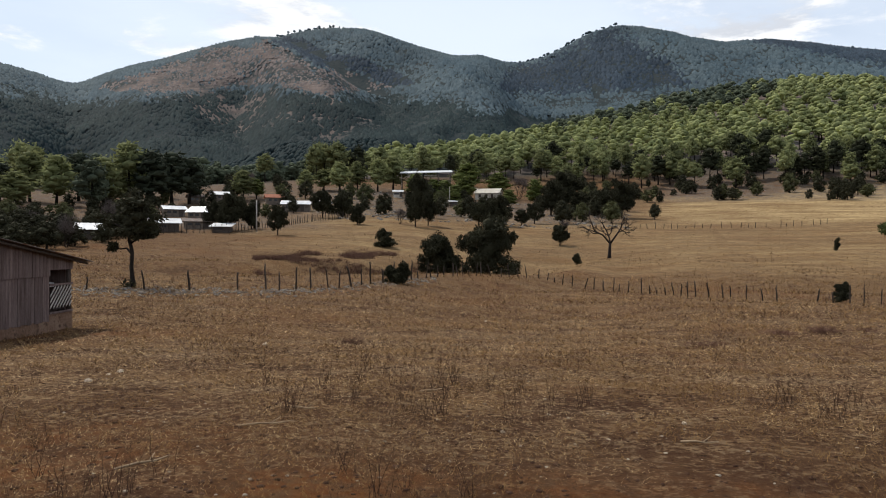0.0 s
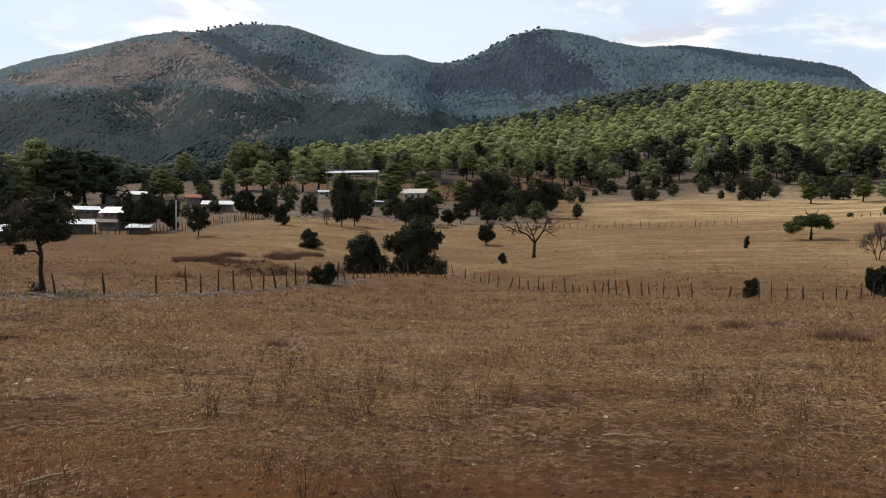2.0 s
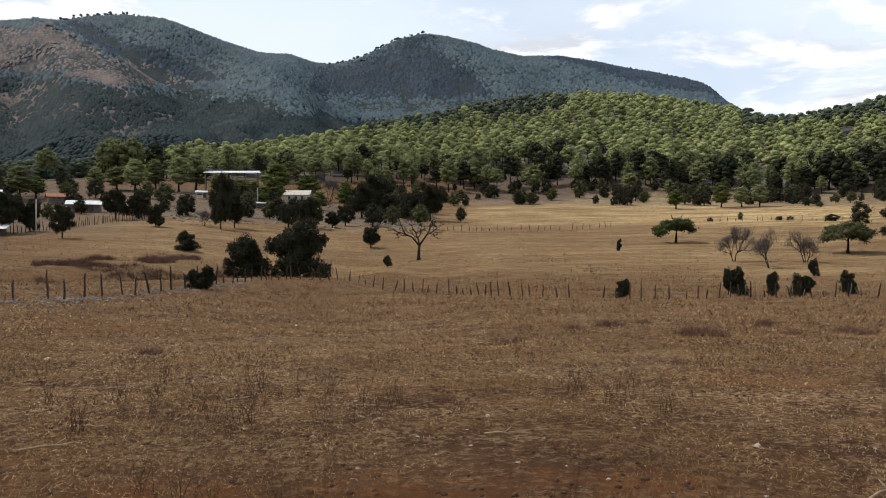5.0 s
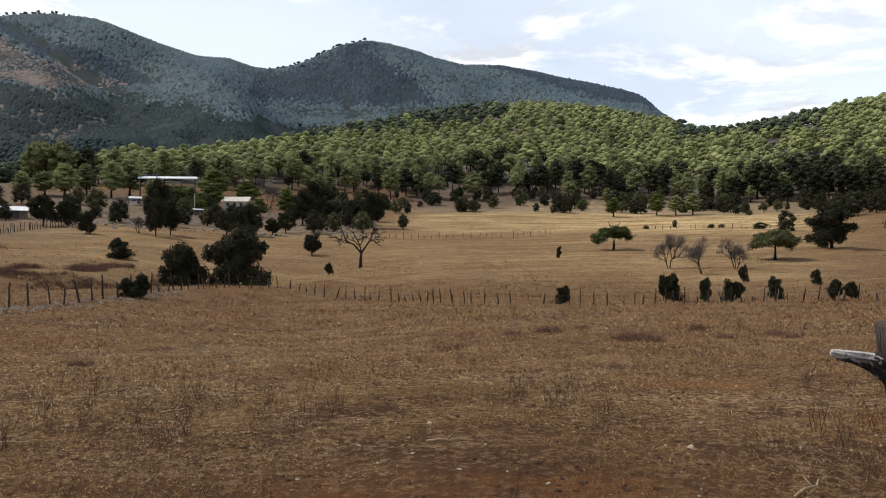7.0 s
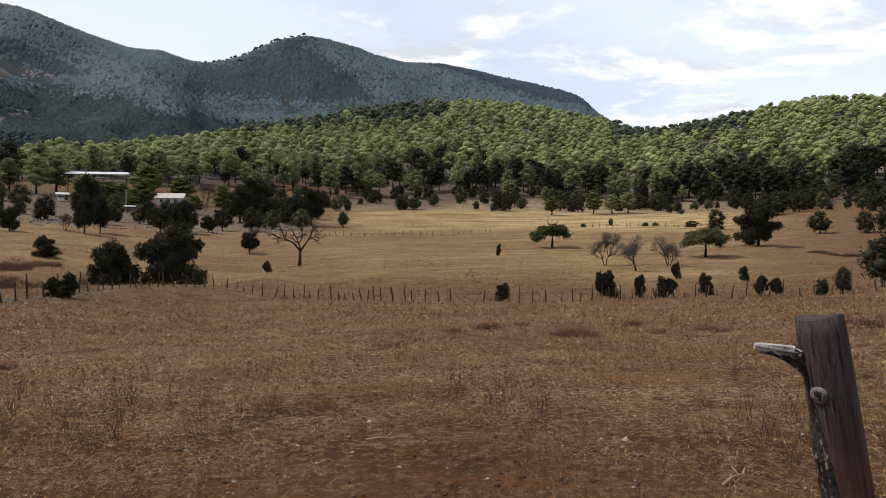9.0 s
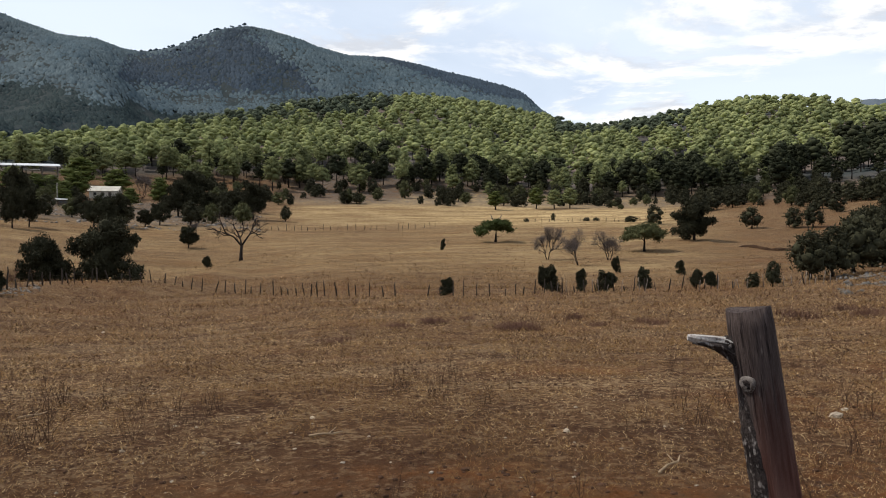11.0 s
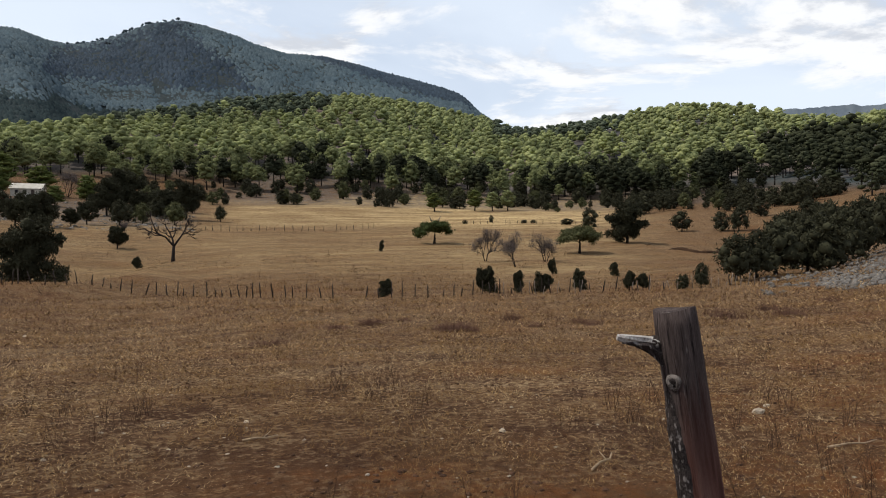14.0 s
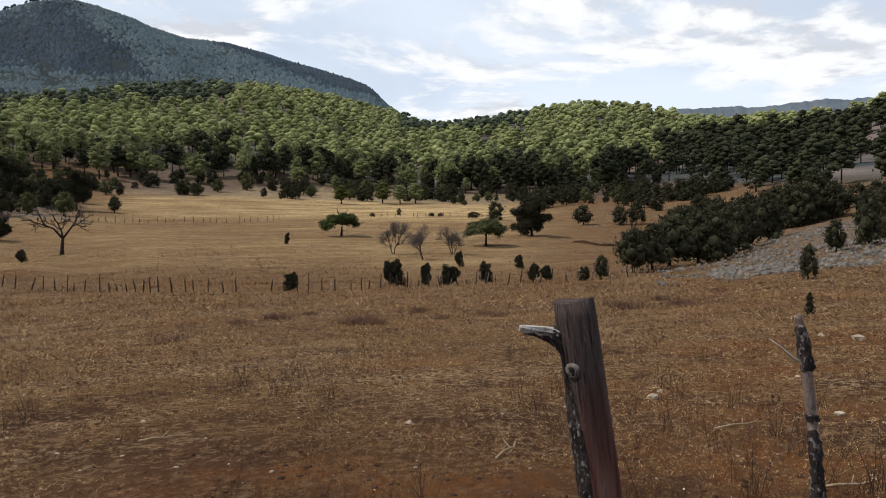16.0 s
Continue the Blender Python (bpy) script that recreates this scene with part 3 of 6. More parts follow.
def round_blobs(rng, h, w, n, low=0.1, power=1.0):
    """A crown that is fullest low down and uneven outside."""
    out = []
    for i in range(n):
        u = (i + 0.5) / n
        z = h * (low + (0.92 - low) * u)
        ww = w * 0.5 * (math.sin(math.pi * (0.2 + 0.72 * u ** power)) ** 0.8)
        a = i * 2.4 + rng.uniform(-0.5, 0.5)
        off, q = ww * rng.uniform(0.3, 0.95), max(0.13 * w, ww * rng.uniform(0.36, 0.6))
        out.append(((off * math.cos(a), off * math.sin(a), z), (q, q, q * rng.uniform(0.7, 1.0))))
    return out


def ragged_blobs(rng, n, taper=0.5):
    """An irregular crown down to the ground with several tops, one unit high and wide."""
    out = []
    heads = [(rng.uniform(-0.2, 0.2), rng.uniform(-0.2, 0.2), rng.uniform(0.72, 0.95)) for _ in range(3)]
    for i in range(n):
        x, y, top = heads[i % 3]
        u = rng.uniform(0, 1)
        ww = 0.34 * (1 - taper * u) * (0.7 + 0.3 * min(1, u * 5))
        a, d = rng.uniform(0, 6.28), ww * math.sqrt(rng.uniform(0.1, 1))
        q = rng.uniform(0.09, 0.17) * (1.15 - 0.4 * u)
        out.append(((x + d * math.cos(a), y + d * math.sin(a), 0.08 + (top - 0.1) * u), (q, q, q * rng.uniform(0.8, 1.3))))
    return out


def juniper_blobs(rng, low):
    """A broad crown of heavy boughs at uneven heights, one unit high and wide, with bays between them."""
    out = [((0, 0, 0.84), (0.15, 0.15, 0.14)), ((0.03, 0, 0.68), (0.24, 0.24, 0.18)), ((0, 0, 0.5), (0.28, 0.28, 0.2)), ((0, 0, 0.32), (0.26, 0.26, 0.18))]
    for i in range(17):
        a, z = i * 2.4 + rng.uniform(-0.5, 0.5), low + (0.8 - low) * (i + rng.uniform(0, 1)) / 17
        reach = rng.uniform(0.32, 0.47) * (1.0 - 0.9 * max(0, z - 0.5))
        for t in (0.6, 1.0):
            q = rng.uniform(0.10, 0.155) * (1.2 - 0.35 * t)
            out.append(((reach * t * math.cos(a), reach * t * math.sin(a), z + 0.10 * t * rng.uniform(-0.3, 1)), (q, q, q * rng.uniform(0.65, 0.95))))
    return out


def trunk_mesh(rng, h, r, lean=0.03, limbs=0, mat=None):
    s = Shape()
    pts = [(lean * h * math.sin(2.1 * k / 5) * rng.uniform(0.5, 1), lean * h * math.sin(1.3 * k / 5) * rng.uniform(-1, 1), h * k / 5 - (0.25 if k == 0 else 0)) for k in range(6)]
    s.tube(pts, [r * (1.25 if k == 0 else 1 - 0.16 * k) for k in range(6)], 7)
    for i in range(limbs):
        k = rng.uniform(0.35, 0.95)
        p = Vector(pts[int(k * 5)])
        a, q = rng.uniform(0, 6.28), h * rng.uniform(0.14, 0.3)
        e = p + Vector((math.cos(a) * q, math.sin(a) * q, q * rng.uniform(0.2, 0.6)))
        s.tube([p, p.lerp(e, 0.5) + Vector((0, 0, 0.1 * q)), e], [r * 0.4, r * 0.25, r * 0.1], 5)
    return s.mesh("trunk", mat or M["bark"], True)


def bare_mesh(rng, h, r, spread, levels, mat, name="crown"):
    """Forking bare limbs from one stem."""
    s = Shape()

    def grow(p, d, length, rad, level):
        mid = p + d * length * 0.5 + Vector(rng.normal(size=3)) * length * 0.06
        e = p + d * length + Vector(rng.normal(size=3)) * length * 0.05
        s.tube([p, mid, e], [rad, rad * 0.85, rad * 0.65], 6 if level < 2 else 4 if level < 4 else 3)
        if level >= levels:
            return
        for i in range(4):
            nd = (d + Vector(rng.normal(size=3)) * spread + Vector((0, 0, 0.10))).normalized()
            grow(mid.lerp(e, rng.uniform(0.2, 1.0)), nd, length * rng.uniform(0.55, 0.8), rad * rng.uniform(0.4, 0.6), level + 1)

    for i in range(2 + rng.randint(2)):
        a = rng.uniform(0, 6.28)
        grow(Vector((0.05 * math.cos(a), 0.05 * math.sin(a), -0.2)), Vector((0.42 * math.cos(a), 0.42 * math.sin(a), 1)).normalized(), h * rng.uniform(0.24, 0.34), r * rng.uniform(0.6, 0.9), 1)
    return s.mesh(name, mat, True)


def tree(name, label, category, b, r, trunk, crown, group="", spin=0.0, scale=(1, 1, 1)):
    e = thing(name, Matrix.Translation(spot(b, r)) @ Matrix.Rotation(spin, 4, "Z") @ Matrix.Diagonal((*scale, 1)), label, category, group)
    if trunk:
        part("trunk", trunk, e)
    if crown:
        part("crown", crown, e)
    return e


def rooted(b, r, spin, s, sz=None):
    return Matrix.Translation(spot(b, r)) @ Matrix.Rotation(spin, 4, "Z") @ Matrix.Diagonal((s, s, sz or s, 1))


rs = np.random.RandomState(11)


def junipers():
    """Dark junipers: bearing, distance, width, height, style."""
    kinds = []
    for k in range(5):
        blobs = ragged_blobs(rs, 30, 0.85 - 0.15 * k) if k < 3 else juniper_blobs(rs, 0.22 if k == 3 else 0.1)
        v, f = crown_arrays(rs, blobs, 220 if k < 3 else 300, 0.042 if k < 3 else 0.027, 0.68)
        kinds.append((trunk_mesh(rs, 0.7, 0.035, 0.05), fast_mesh("crown", v, f, M["juniper"])))
    for b, r, w, h, k in JUNIPERS:
        k = 3 + rs.randint(2) if h > 3 and k < 3 else k
        t, c = kinds[k]
        low = h < 1.3 * w and h < 3.2
        tree("juniper_bush" if low else "juniper_tree", "low rounded dark green juniper bush in dry pasture" if low else "dark green juniper tree standing in dry brown pasture", "bush" if low else "tree", b, r, t, c, "junipers in the pasture", rs.uniform(0, 6), (w * 1.18, w * 1.18, h * 1.04) if k < 3 else (w * 1.08, w * 1.08, h * 1.06))


JUNIPERS = [
    # gully and middle: bearing, distance, width, height, style
    (-9.8, 72, 5.6, 7.2, 4), (-13.7, 71.5, 4.0, 5.4, 3), (-17.3, 50.8, 1.5, 1.35, 2), (-16.6, 51, 1.4, 1.5, 1), (-18.0, 94.5, 3.1, 2.6, 2), (-4.2, 122, 3.0, 3.5, 3), (-2.9, 97.5, 1.35, 1.4, 1),
    (15.4, 53.5, 1.2, 1.35, 0), (15.2, 108, 1.2, 1.6, 1), (23.9, 58, 1.5, 2.1, 0), (23.1, 58.5, 0.9, 2.0, 3), (26.0, 59, 1.1, 1.8, 0), (28.0, 59.5, 1.7, 1.6, 1), (30.95, 63, 1.4, 1.8, 0), (28.7, 78, 1.0, 1.6, 1), (33.5, 76, 1.2, 1.4, 0), (34.6, 60.5, 1.0, 1.6, 3), (35.6, 60.5, 0.95, 1.4, 3),
    (34.45, 132, 7.0, 7.6, 4),
    # near the village and the hill with the hall
    (-26.3, 111.5, 2.7, 4.6, 0), (-20.2, 135.5, 3.0, 3.9, 0), (-21.3, 159.5, 4.5, 6.2, 0), (-22.9, 155.5, 4.8, 5.9, 3), (-15.6, 135, 3.2, 6.4, 0), (-14.6, 139.5, 3.4, 6.6, 0), (-15.5, 165, 5.2, 9.8, 3), (-8.9, 152, 5.0, 6.6, 0), (-10.6, 148, 3.6, 4.6, 3), (-9.6, 150, 3.6, 5.4, 1), (-7.2, 157, 3.2, 3.5, 3), (-6.2, 166, 3.9, 4.9, 3), (-1.6, 199, 5.4, 6.8, 0), (0.5, 187, 6.8, 9.2, 0), (-3.8, 211, 9.4, 12.0, 3), (-4.9, 200, 7.4, 9.4, 3), (-0.6, 205, 5.6, 7.0, 3), (-2.7, 204, 5.0, 6.4, 3), (-29.8, 122, 4.4, 6.0, 3), (-31.0, 126, 3.6, 4.6, 3), (-28.3, 124, 3.0, 4.4, 1),
]


def lumps(rng, places, sizes, squash=0.6):
    V, F, k = [], [], 0
    for p, s in zip(places, sizes):
        v = ICO_V * rng.uniform(0.65, 1.2, (12, 1)) * np.array([s, s * rng.uniform(0.6, 1.1), s * squash * rng.uniform(0.7, 1.2)])
        a = rng.uniform(0, 6.28)
        v = v @ np.array([[math.cos(a), -math.sin(a), 0], [math.sin(a), math.cos(a), 0], [0, 0, 1]]).T + np.array(p)
        V.append(v)
        F.append(ICO_F + k)
        k += 12
    return np.concatenate(V), np.concatenate(F)


def blades(rng, places, n, height, width, spread, lie=0.0, coarse=0.0):
    """Tufts of thin blades; lie: how far they have fallen over; coarse: enlarges blades with distance from the camera,
    to fit its view.
    """
    P = np.repeat(np.array(places), n, 0)
    grow = np.clip(np.hypot(P[:, 0], P[:, 1]) * coarse, 0.35, 8) if coarse else np.ones(len(P))
    P[:, :2] += rng.normal(size=(len(P), 2)) * (spread * grow)[:, None]
    a = rng.uniform(0, 2 * math.pi, len(P))
    tilt = rng.uniform(0.05, 0.9, len(P)) * (1 - lie) + lie * rng.uniform(1.25, 1.6, len(P))
    h = height * grow * rng.uniform(0.4, 1.3, len(P))
    d = np.stack([np.cos(a) * np.sin(tilt), np.sin(a) * np.sin(tilt), np.cos(tilt)], 1)
    c = a + rng.uniform(0.6, 2.4, len(P))
    e = np.stack([np.cos(c), np.sin(c), np.zeros(len(P))], 1) * (width * grow[:, None] * rng.uniform(0.6, 1.3, (len(P), 1)))
    if lie:
        P[:, 2] += 0.012
    V = np.stack([P - e, P + e, P + d * h[:, None]], 1).reshape(-1, 3)
    return V, np.arange(len(V)).reshape(-1, 3)


junipers()


def tint_mesh(me, tints):
    """One random value for each tree of a joined wood."""
    at = me.attributes.new("tint", "FLOAT", "POINT")
    at.data.foreach_set("value", np.concatenate(tints).astype(np.float32))


# openings in the wood: bearing, distance, radius
CLEARINGS = [(q * math.sin(radians(b)), q * math.cos(radians(b)), c) for b, q, c in ((11.3, 375, 16), (41, 520, 26), (43.4, 470, 24), (42.5, 400, 18), (27, 345, 14), (5.5, 350, 12), (-15, 330, 9), (33, 400, 14))]


def woods():
    rng = np.random.RandomState(5)
    kinds = []
    for k in range(8):
        h = 13.0
        v, f = crown_arrays(rng, pine_blobs(rng, h, 3.7 + 0.22 * k, 17, 0.28 + 0.06 * (k % 4)), 30, 0.6, 0.76)
        # each crown twice: in the lit colour and darkened for shade
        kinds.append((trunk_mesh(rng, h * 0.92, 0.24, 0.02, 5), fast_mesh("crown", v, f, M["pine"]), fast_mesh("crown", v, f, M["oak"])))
    # joined trees, simpler with distance
    light, bushy = [[], [], [], []], []
    for k in range(7):
        for level, (n, tufts, size, core) in enumerate(((15, 13, 0.55, 0.82), (10, 6, 0.7, 0.88), (6, 4, 0.85, 0.92), (4, 3, 0.9, 0.95))):
            light[level].append(crown_arrays(rng, pine_blobs(rng, 12.5, 4.0 + 0.25 * k + 0.2 * level, n, 0.36 if level < 2 else 0.5), tufts, size, core))
        bushy.append(crown_arrays(rng, round_blobs(rng, 8.0, 6.4, 13, 0.12 + 0.05 * (k % 3), 0.9), 24, 0.42, 0.68))
    spots, valley = [], []
    for b in np.arange(-54, 66, 0.6):
        edge = wood_edge(b)
        r = edge + rng.uniform(-4, 6) + 16 * swell(b * 3.0, 0, 9, 4)
        while r < wood_crest(b) + 45:
            bb, q = b + rng.uniform(-0.45, 0.45), r + rng.uniform(-4, 4)
            x, y = q * math.sin(radians(bb)), q * math.cos(radians(bb))
            west = bb < -23.5 + 2.5 * swell(q, 0, 30, 6)
            thick = min(1.0, 0.45 + 0.55 * (q - edge) / 45)
            clearing = any(math.hypot(x - cx, y - cy) < cr * (0.8 + 0.5 * swell(x, y, 12, 3)) for cx, cy, cr in CLEARINGS) and rng.uniform() < 0.85
            gap = 44 < bb and q < 300 and swell(x, y, 22, 5) < -0.12
            if swell(x, y, 42, 8) > (-0.36 if q < 340 else -0.62) and rng.uniform() < thick * min(1.0, q * 0.0105 / 6.6) and not gap and not clearing and not (west and q < 345 and rng.uniform() < 0.8):
                (valley if west and q > 300 else spots).append((q, bb))
            r += 6.8 + 0.008 * r
    spots.sort()
    # the first three hundred of the wood's front are trees of their own
    front = [s for s in spots if s[0] < wood_edge(s[1]) + 50 and -50 < s[1] < 46][:300]
    made = {}
    chosen = set(front)
    for q, b in front:
        k = rng.randint(8)
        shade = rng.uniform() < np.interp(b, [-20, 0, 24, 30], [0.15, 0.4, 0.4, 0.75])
        h = rng.uniform(0.5, 1.2)
        m = rooted(b, q, rng.uniform(0, 6.28), (0.3 + 0.7 * h) * rng.uniform(0.95, 1.25), h)
        if (k, shade) in made:
            copied(made[k, shade], m)
        else:
            e = thing("pine_tree", Matrix(), "pine tree at the edge of the wood, its shade painted in" if shade else "tall green pine tree at the edge of the wood", "tree", "pines along the wood")
            part("trunk", kinds[k][0], e)
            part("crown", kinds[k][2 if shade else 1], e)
            e.matrix_basis = m
            made[k, shade] = e
    woods_of = {"pine": [[], [], 0, []], "oak": [[], [], 0, []], "valley": [[], [], 0, []]}
    T = Shape()
    for q, b in spots + valley:
        if (q, b) in chosen:
            continue
        # trees on cloud-shaded ground take the darkened colours
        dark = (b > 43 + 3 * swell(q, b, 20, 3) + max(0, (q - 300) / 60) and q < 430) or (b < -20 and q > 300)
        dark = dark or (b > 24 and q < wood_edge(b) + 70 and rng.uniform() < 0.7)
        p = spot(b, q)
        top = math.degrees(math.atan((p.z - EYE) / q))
        # the hill's crest takes the darker needles that stand for cloud shade
        in_shade = q > 480 and (-6 < b < 11.5 and top > np.interp(b, [-6, 0, 7, 11.5], [7.6, 8.7, 9.35, 9.8]) or 24 < b < 34 and top > 7.9) and rng.uniform() < 0.9
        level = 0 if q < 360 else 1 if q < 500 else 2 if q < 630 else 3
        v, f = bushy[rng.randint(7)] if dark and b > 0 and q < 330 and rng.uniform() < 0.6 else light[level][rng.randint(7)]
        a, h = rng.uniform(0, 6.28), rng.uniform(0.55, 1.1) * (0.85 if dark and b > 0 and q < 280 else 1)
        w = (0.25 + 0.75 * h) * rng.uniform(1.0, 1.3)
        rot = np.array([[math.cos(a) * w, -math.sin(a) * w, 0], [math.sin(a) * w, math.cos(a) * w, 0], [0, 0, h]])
        g = woods_of["valley" if in_shade or dark and b < 0 else "oak" if dark else "pine"]
        g[0].append(v @ rot.T + np.array(p))
        g[1].append(f + g[2])
        g[2] += len(v)
        g[3].append(np.full(len(v), rng.uniform()))
        if q < 420:
            T.tube([p - Vector((0, 0, 0.5)), p + Vector((0, 0, 8 * h))], [0.28, 0.15], 4)
    for key, name, label in (("pine", "pine_wood", "dense green pine wood covering the hillside"), ("oak", "oak_wood", "mixed oak and pine wood on the near slope, cloud shade painted in"), ("valley", "valley_wood", "pine wood in the valley below the mountain, darkened for cloud shade")):
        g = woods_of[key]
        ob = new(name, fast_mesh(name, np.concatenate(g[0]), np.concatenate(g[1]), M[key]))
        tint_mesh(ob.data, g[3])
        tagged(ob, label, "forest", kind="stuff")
    tagged(new("pine_wood_trunks", T.mesh("trunks", M["bark"])), "many thin dark pine trunks in the wood", "tree trunks", kind="stuff")
    # the mountains' cover
    V, F, k, tints = [], [], 0, []
    octa = np.array([(1, 0, 0), (0, 1, 0), (-1, 0, 0), (0, -1, 0), (0, 0, 1), (0, 0, -1.0)])
    octf = np.array([(0, 1, 4), (1, 2, 4), (2, 3, 4), (3, 0, 4), (1, 0, 5), (2, 1, 5), (3, 2, 5), (0, 3, 5)])
    crowns = [ICO_V * np.array([3.3, 3.3, 2.8]) * rng.uniform(0.75, 1.15, (len(ICO_V), 1)) + np.array([0, 0, 2.4]) for _ in range(6)]
    mounds = [ICO_V * np.array([4.2, 4.2, 3.4]) * rng.uniform(0.8, 1.15, (len(ICO_V), 1)) + np.array([0, 0, 1.0]) for _ in range(6)]
    cap = np.array([(1, 0, 0), (0.3, 0.95, 0), (-0.8, 0.6, 0), (-0.8, -0.6, 0), (0.3, -0.95, 0), (0, 0, 1.0)])
    capf = np.array([(0, 1, 5), (1, 2, 5), (2, 3, 5), (3, 4, 5), (4, 0, 5)])
    small = [cap * np.array([4.8, 4.8, 4.0]) * rng.uniform(0.8, 1.2, (6, 1)) + np.array([0, 0, -0.8]) for _ in range(8)]
    grid_b = np.arange(-56, 31.01, 0.5)
    grid_r = np.arange(540, 1741, 10.0)
    table = np.array([ground(b, grid_r) + [relief(q * math.sin(radians(b)), q * math.cos(radians(b)), q) for q in grid_r] for b in grid_b])
    # taller pines stand up along the crests
    for b in np.concatenate([np.arange(-50, 24, 0.4), np.arange(-9, 1, 0.16), np.arange(-32, -14, 0.25)]):
        b = b + rng.uniform(-0.2, 0.2)
        s, lift = rng.uniform(0.55, 1.25), rng.uniform(0, 3.5) + (rng.uniform(0, 5) if -8.5 < b < 0 or -31 < b < -15 else 0)
        p = np.array(spot(b, MOUNT_R + rng.uniform(-12, 8)))
        for a, f in ((crowns[rng.randint(6)] * s + np.array([0, 0, lift]), ICO_F), (octa * np.array([0.35, 0.35, lift]) + np.array([0, 0, lift * 0.8]), octf)):
            V.append(a + p)
            tints.append(np.full(len(a), rng.uniform(0, 0.6)))
            F.append(f + k)
            k += len(a)
    pools = {"pine_far": (V, F, tints, [k]), "foothill": ([], [], [], [0]), "fir_far": ([], [], [], [0]), "oak_bare": ([], [], [], [0])}
    for r0, r1, count, shapes, faces in ((1190, 1720, 66000, small, capf), (880, 1190, 30000, small, capf), (560, 880, 18000, mounds, ICO_F)):
        b = rng.uniform(-55, 30, count)
        q = np.sqrt(rng.uniform(r0 ** 2, r1 ** 2, count))
        x, y = q * np.sin(np.radians(b)), q * np.cos(np.radians(b))
        i, j = (b + 56) / 0.5, (q - 540) / 10
        i0, j0 = i.astype(int), j.astype(int)
        f, g = i - i0, j - j0
        z = (table[i0, j0] * (1 - f) + table[i0 + 1, j0] * f) * (1 - g) + (table[i0, j0 + 1] * (1 - f) + table[i0 + 1, j0 + 1] * f) * g
        rise = (table[i0, j0 + 1] - table[i0, j0]) / 10
        across = (table[i0 + 1, j0] - table[i0, j0]) / (np.radians(0.5) * q)
        wide = np.array([swell(u, v, 190, 6) for u, v in zip(x, y)])
        fine = np.array([swell(u, v, 60, 3) for u, v in zip(x, y)])
        # elevation seen from the camera, jittered by noise
        slope = np.degrees(np.arctan((z - EYE) / q)) + 0.5 * fine + 0.3 * wide
        burnt, low, high = growth(b, slope)
        dice = rng.uniform(size=count)
        keep = (dice > 0.35 * burnt) & ~((fine > 0.42) & (dice < 0.4) & (low < 0.5) & (high < 0.5))
        # none where the wooded hill stands before them
        keep &= slope > np.interp(b, WOODED[:, 0], WOODED[:, 1]) - 0.4
        keep &= (q > np.interp(b, [-25, -15, -5, 3, 10, 38], [560, 560, 640, 780, 880, 880]))
        b, q, x, y, z, rise, across, wide, fine, burnt, low, high = (u[keep] for u in (b, q, x, y, z, rise, across, wide, fine, burnt, low, high))
        n = len(b)
        a = np.array(shapes)[rng.randint(len(shapes), size=n)]
        s = rng.uniform(0.6, 1.2, (n, 1, 1)) * (1 - 0.35 * burnt)[:, None, None]
        a = a * s * np.stack([np.ones(n), np.ones(n), rng.uniform(0.85, 1.4, n)], 1)[:, None, :]
        # the crowns follow the slope that they grow on
        sb, cb = np.sin(np.radians(b))[:, None], np.cos(np.radians(b))[:, None]
        a[:, :, 2] += rise[:, None] * (a[:, :, 0] * sb + a[:, :, 1] * cb) + across[:, None] * (a[:, :, 0] * cb - a[:, :, 1] * sb)
        a += np.stack([x, y, z], 1)[:, None, :]
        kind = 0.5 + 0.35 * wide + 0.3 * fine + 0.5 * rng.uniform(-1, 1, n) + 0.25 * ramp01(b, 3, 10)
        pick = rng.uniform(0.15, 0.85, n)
        # trees in the cloud-shaded zones get the darkened colours
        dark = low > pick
        in_shade = (high > pick) & ~dark
        bare = (burnt > pick * 1.1) & (rng.uniform(size=n) < 0.82) & ~dark & ~in_shade
        m = a.shape[1]
        for key, mask in (("pine_far", ~dark & ~in_shade & ~bare), ("foothill", dark), ("fir_far", in_shade), ("oak_bare", bare)):
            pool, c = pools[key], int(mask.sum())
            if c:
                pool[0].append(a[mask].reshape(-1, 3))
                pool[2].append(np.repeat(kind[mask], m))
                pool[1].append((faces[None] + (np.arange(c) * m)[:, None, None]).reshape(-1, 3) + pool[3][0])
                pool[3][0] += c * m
    for name, label, mat in (("mountain_forest", "pine forest covering the mountain slopes, haze blue painted in", "pine_far"), ("foothill_forest", "dense pine forest at the mountains' foot, cloud shade painted in", "foothill"), ("fir_forest", "mountain forest painted dark blue for cloud shade and haze", "fir_far"), ("leafless_forest", "sparse leafless brown oak wood on the mountain slope", "oak_bare")):
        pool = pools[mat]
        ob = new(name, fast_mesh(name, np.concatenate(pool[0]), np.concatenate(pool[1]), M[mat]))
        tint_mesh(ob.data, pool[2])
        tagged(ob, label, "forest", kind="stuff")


woods()


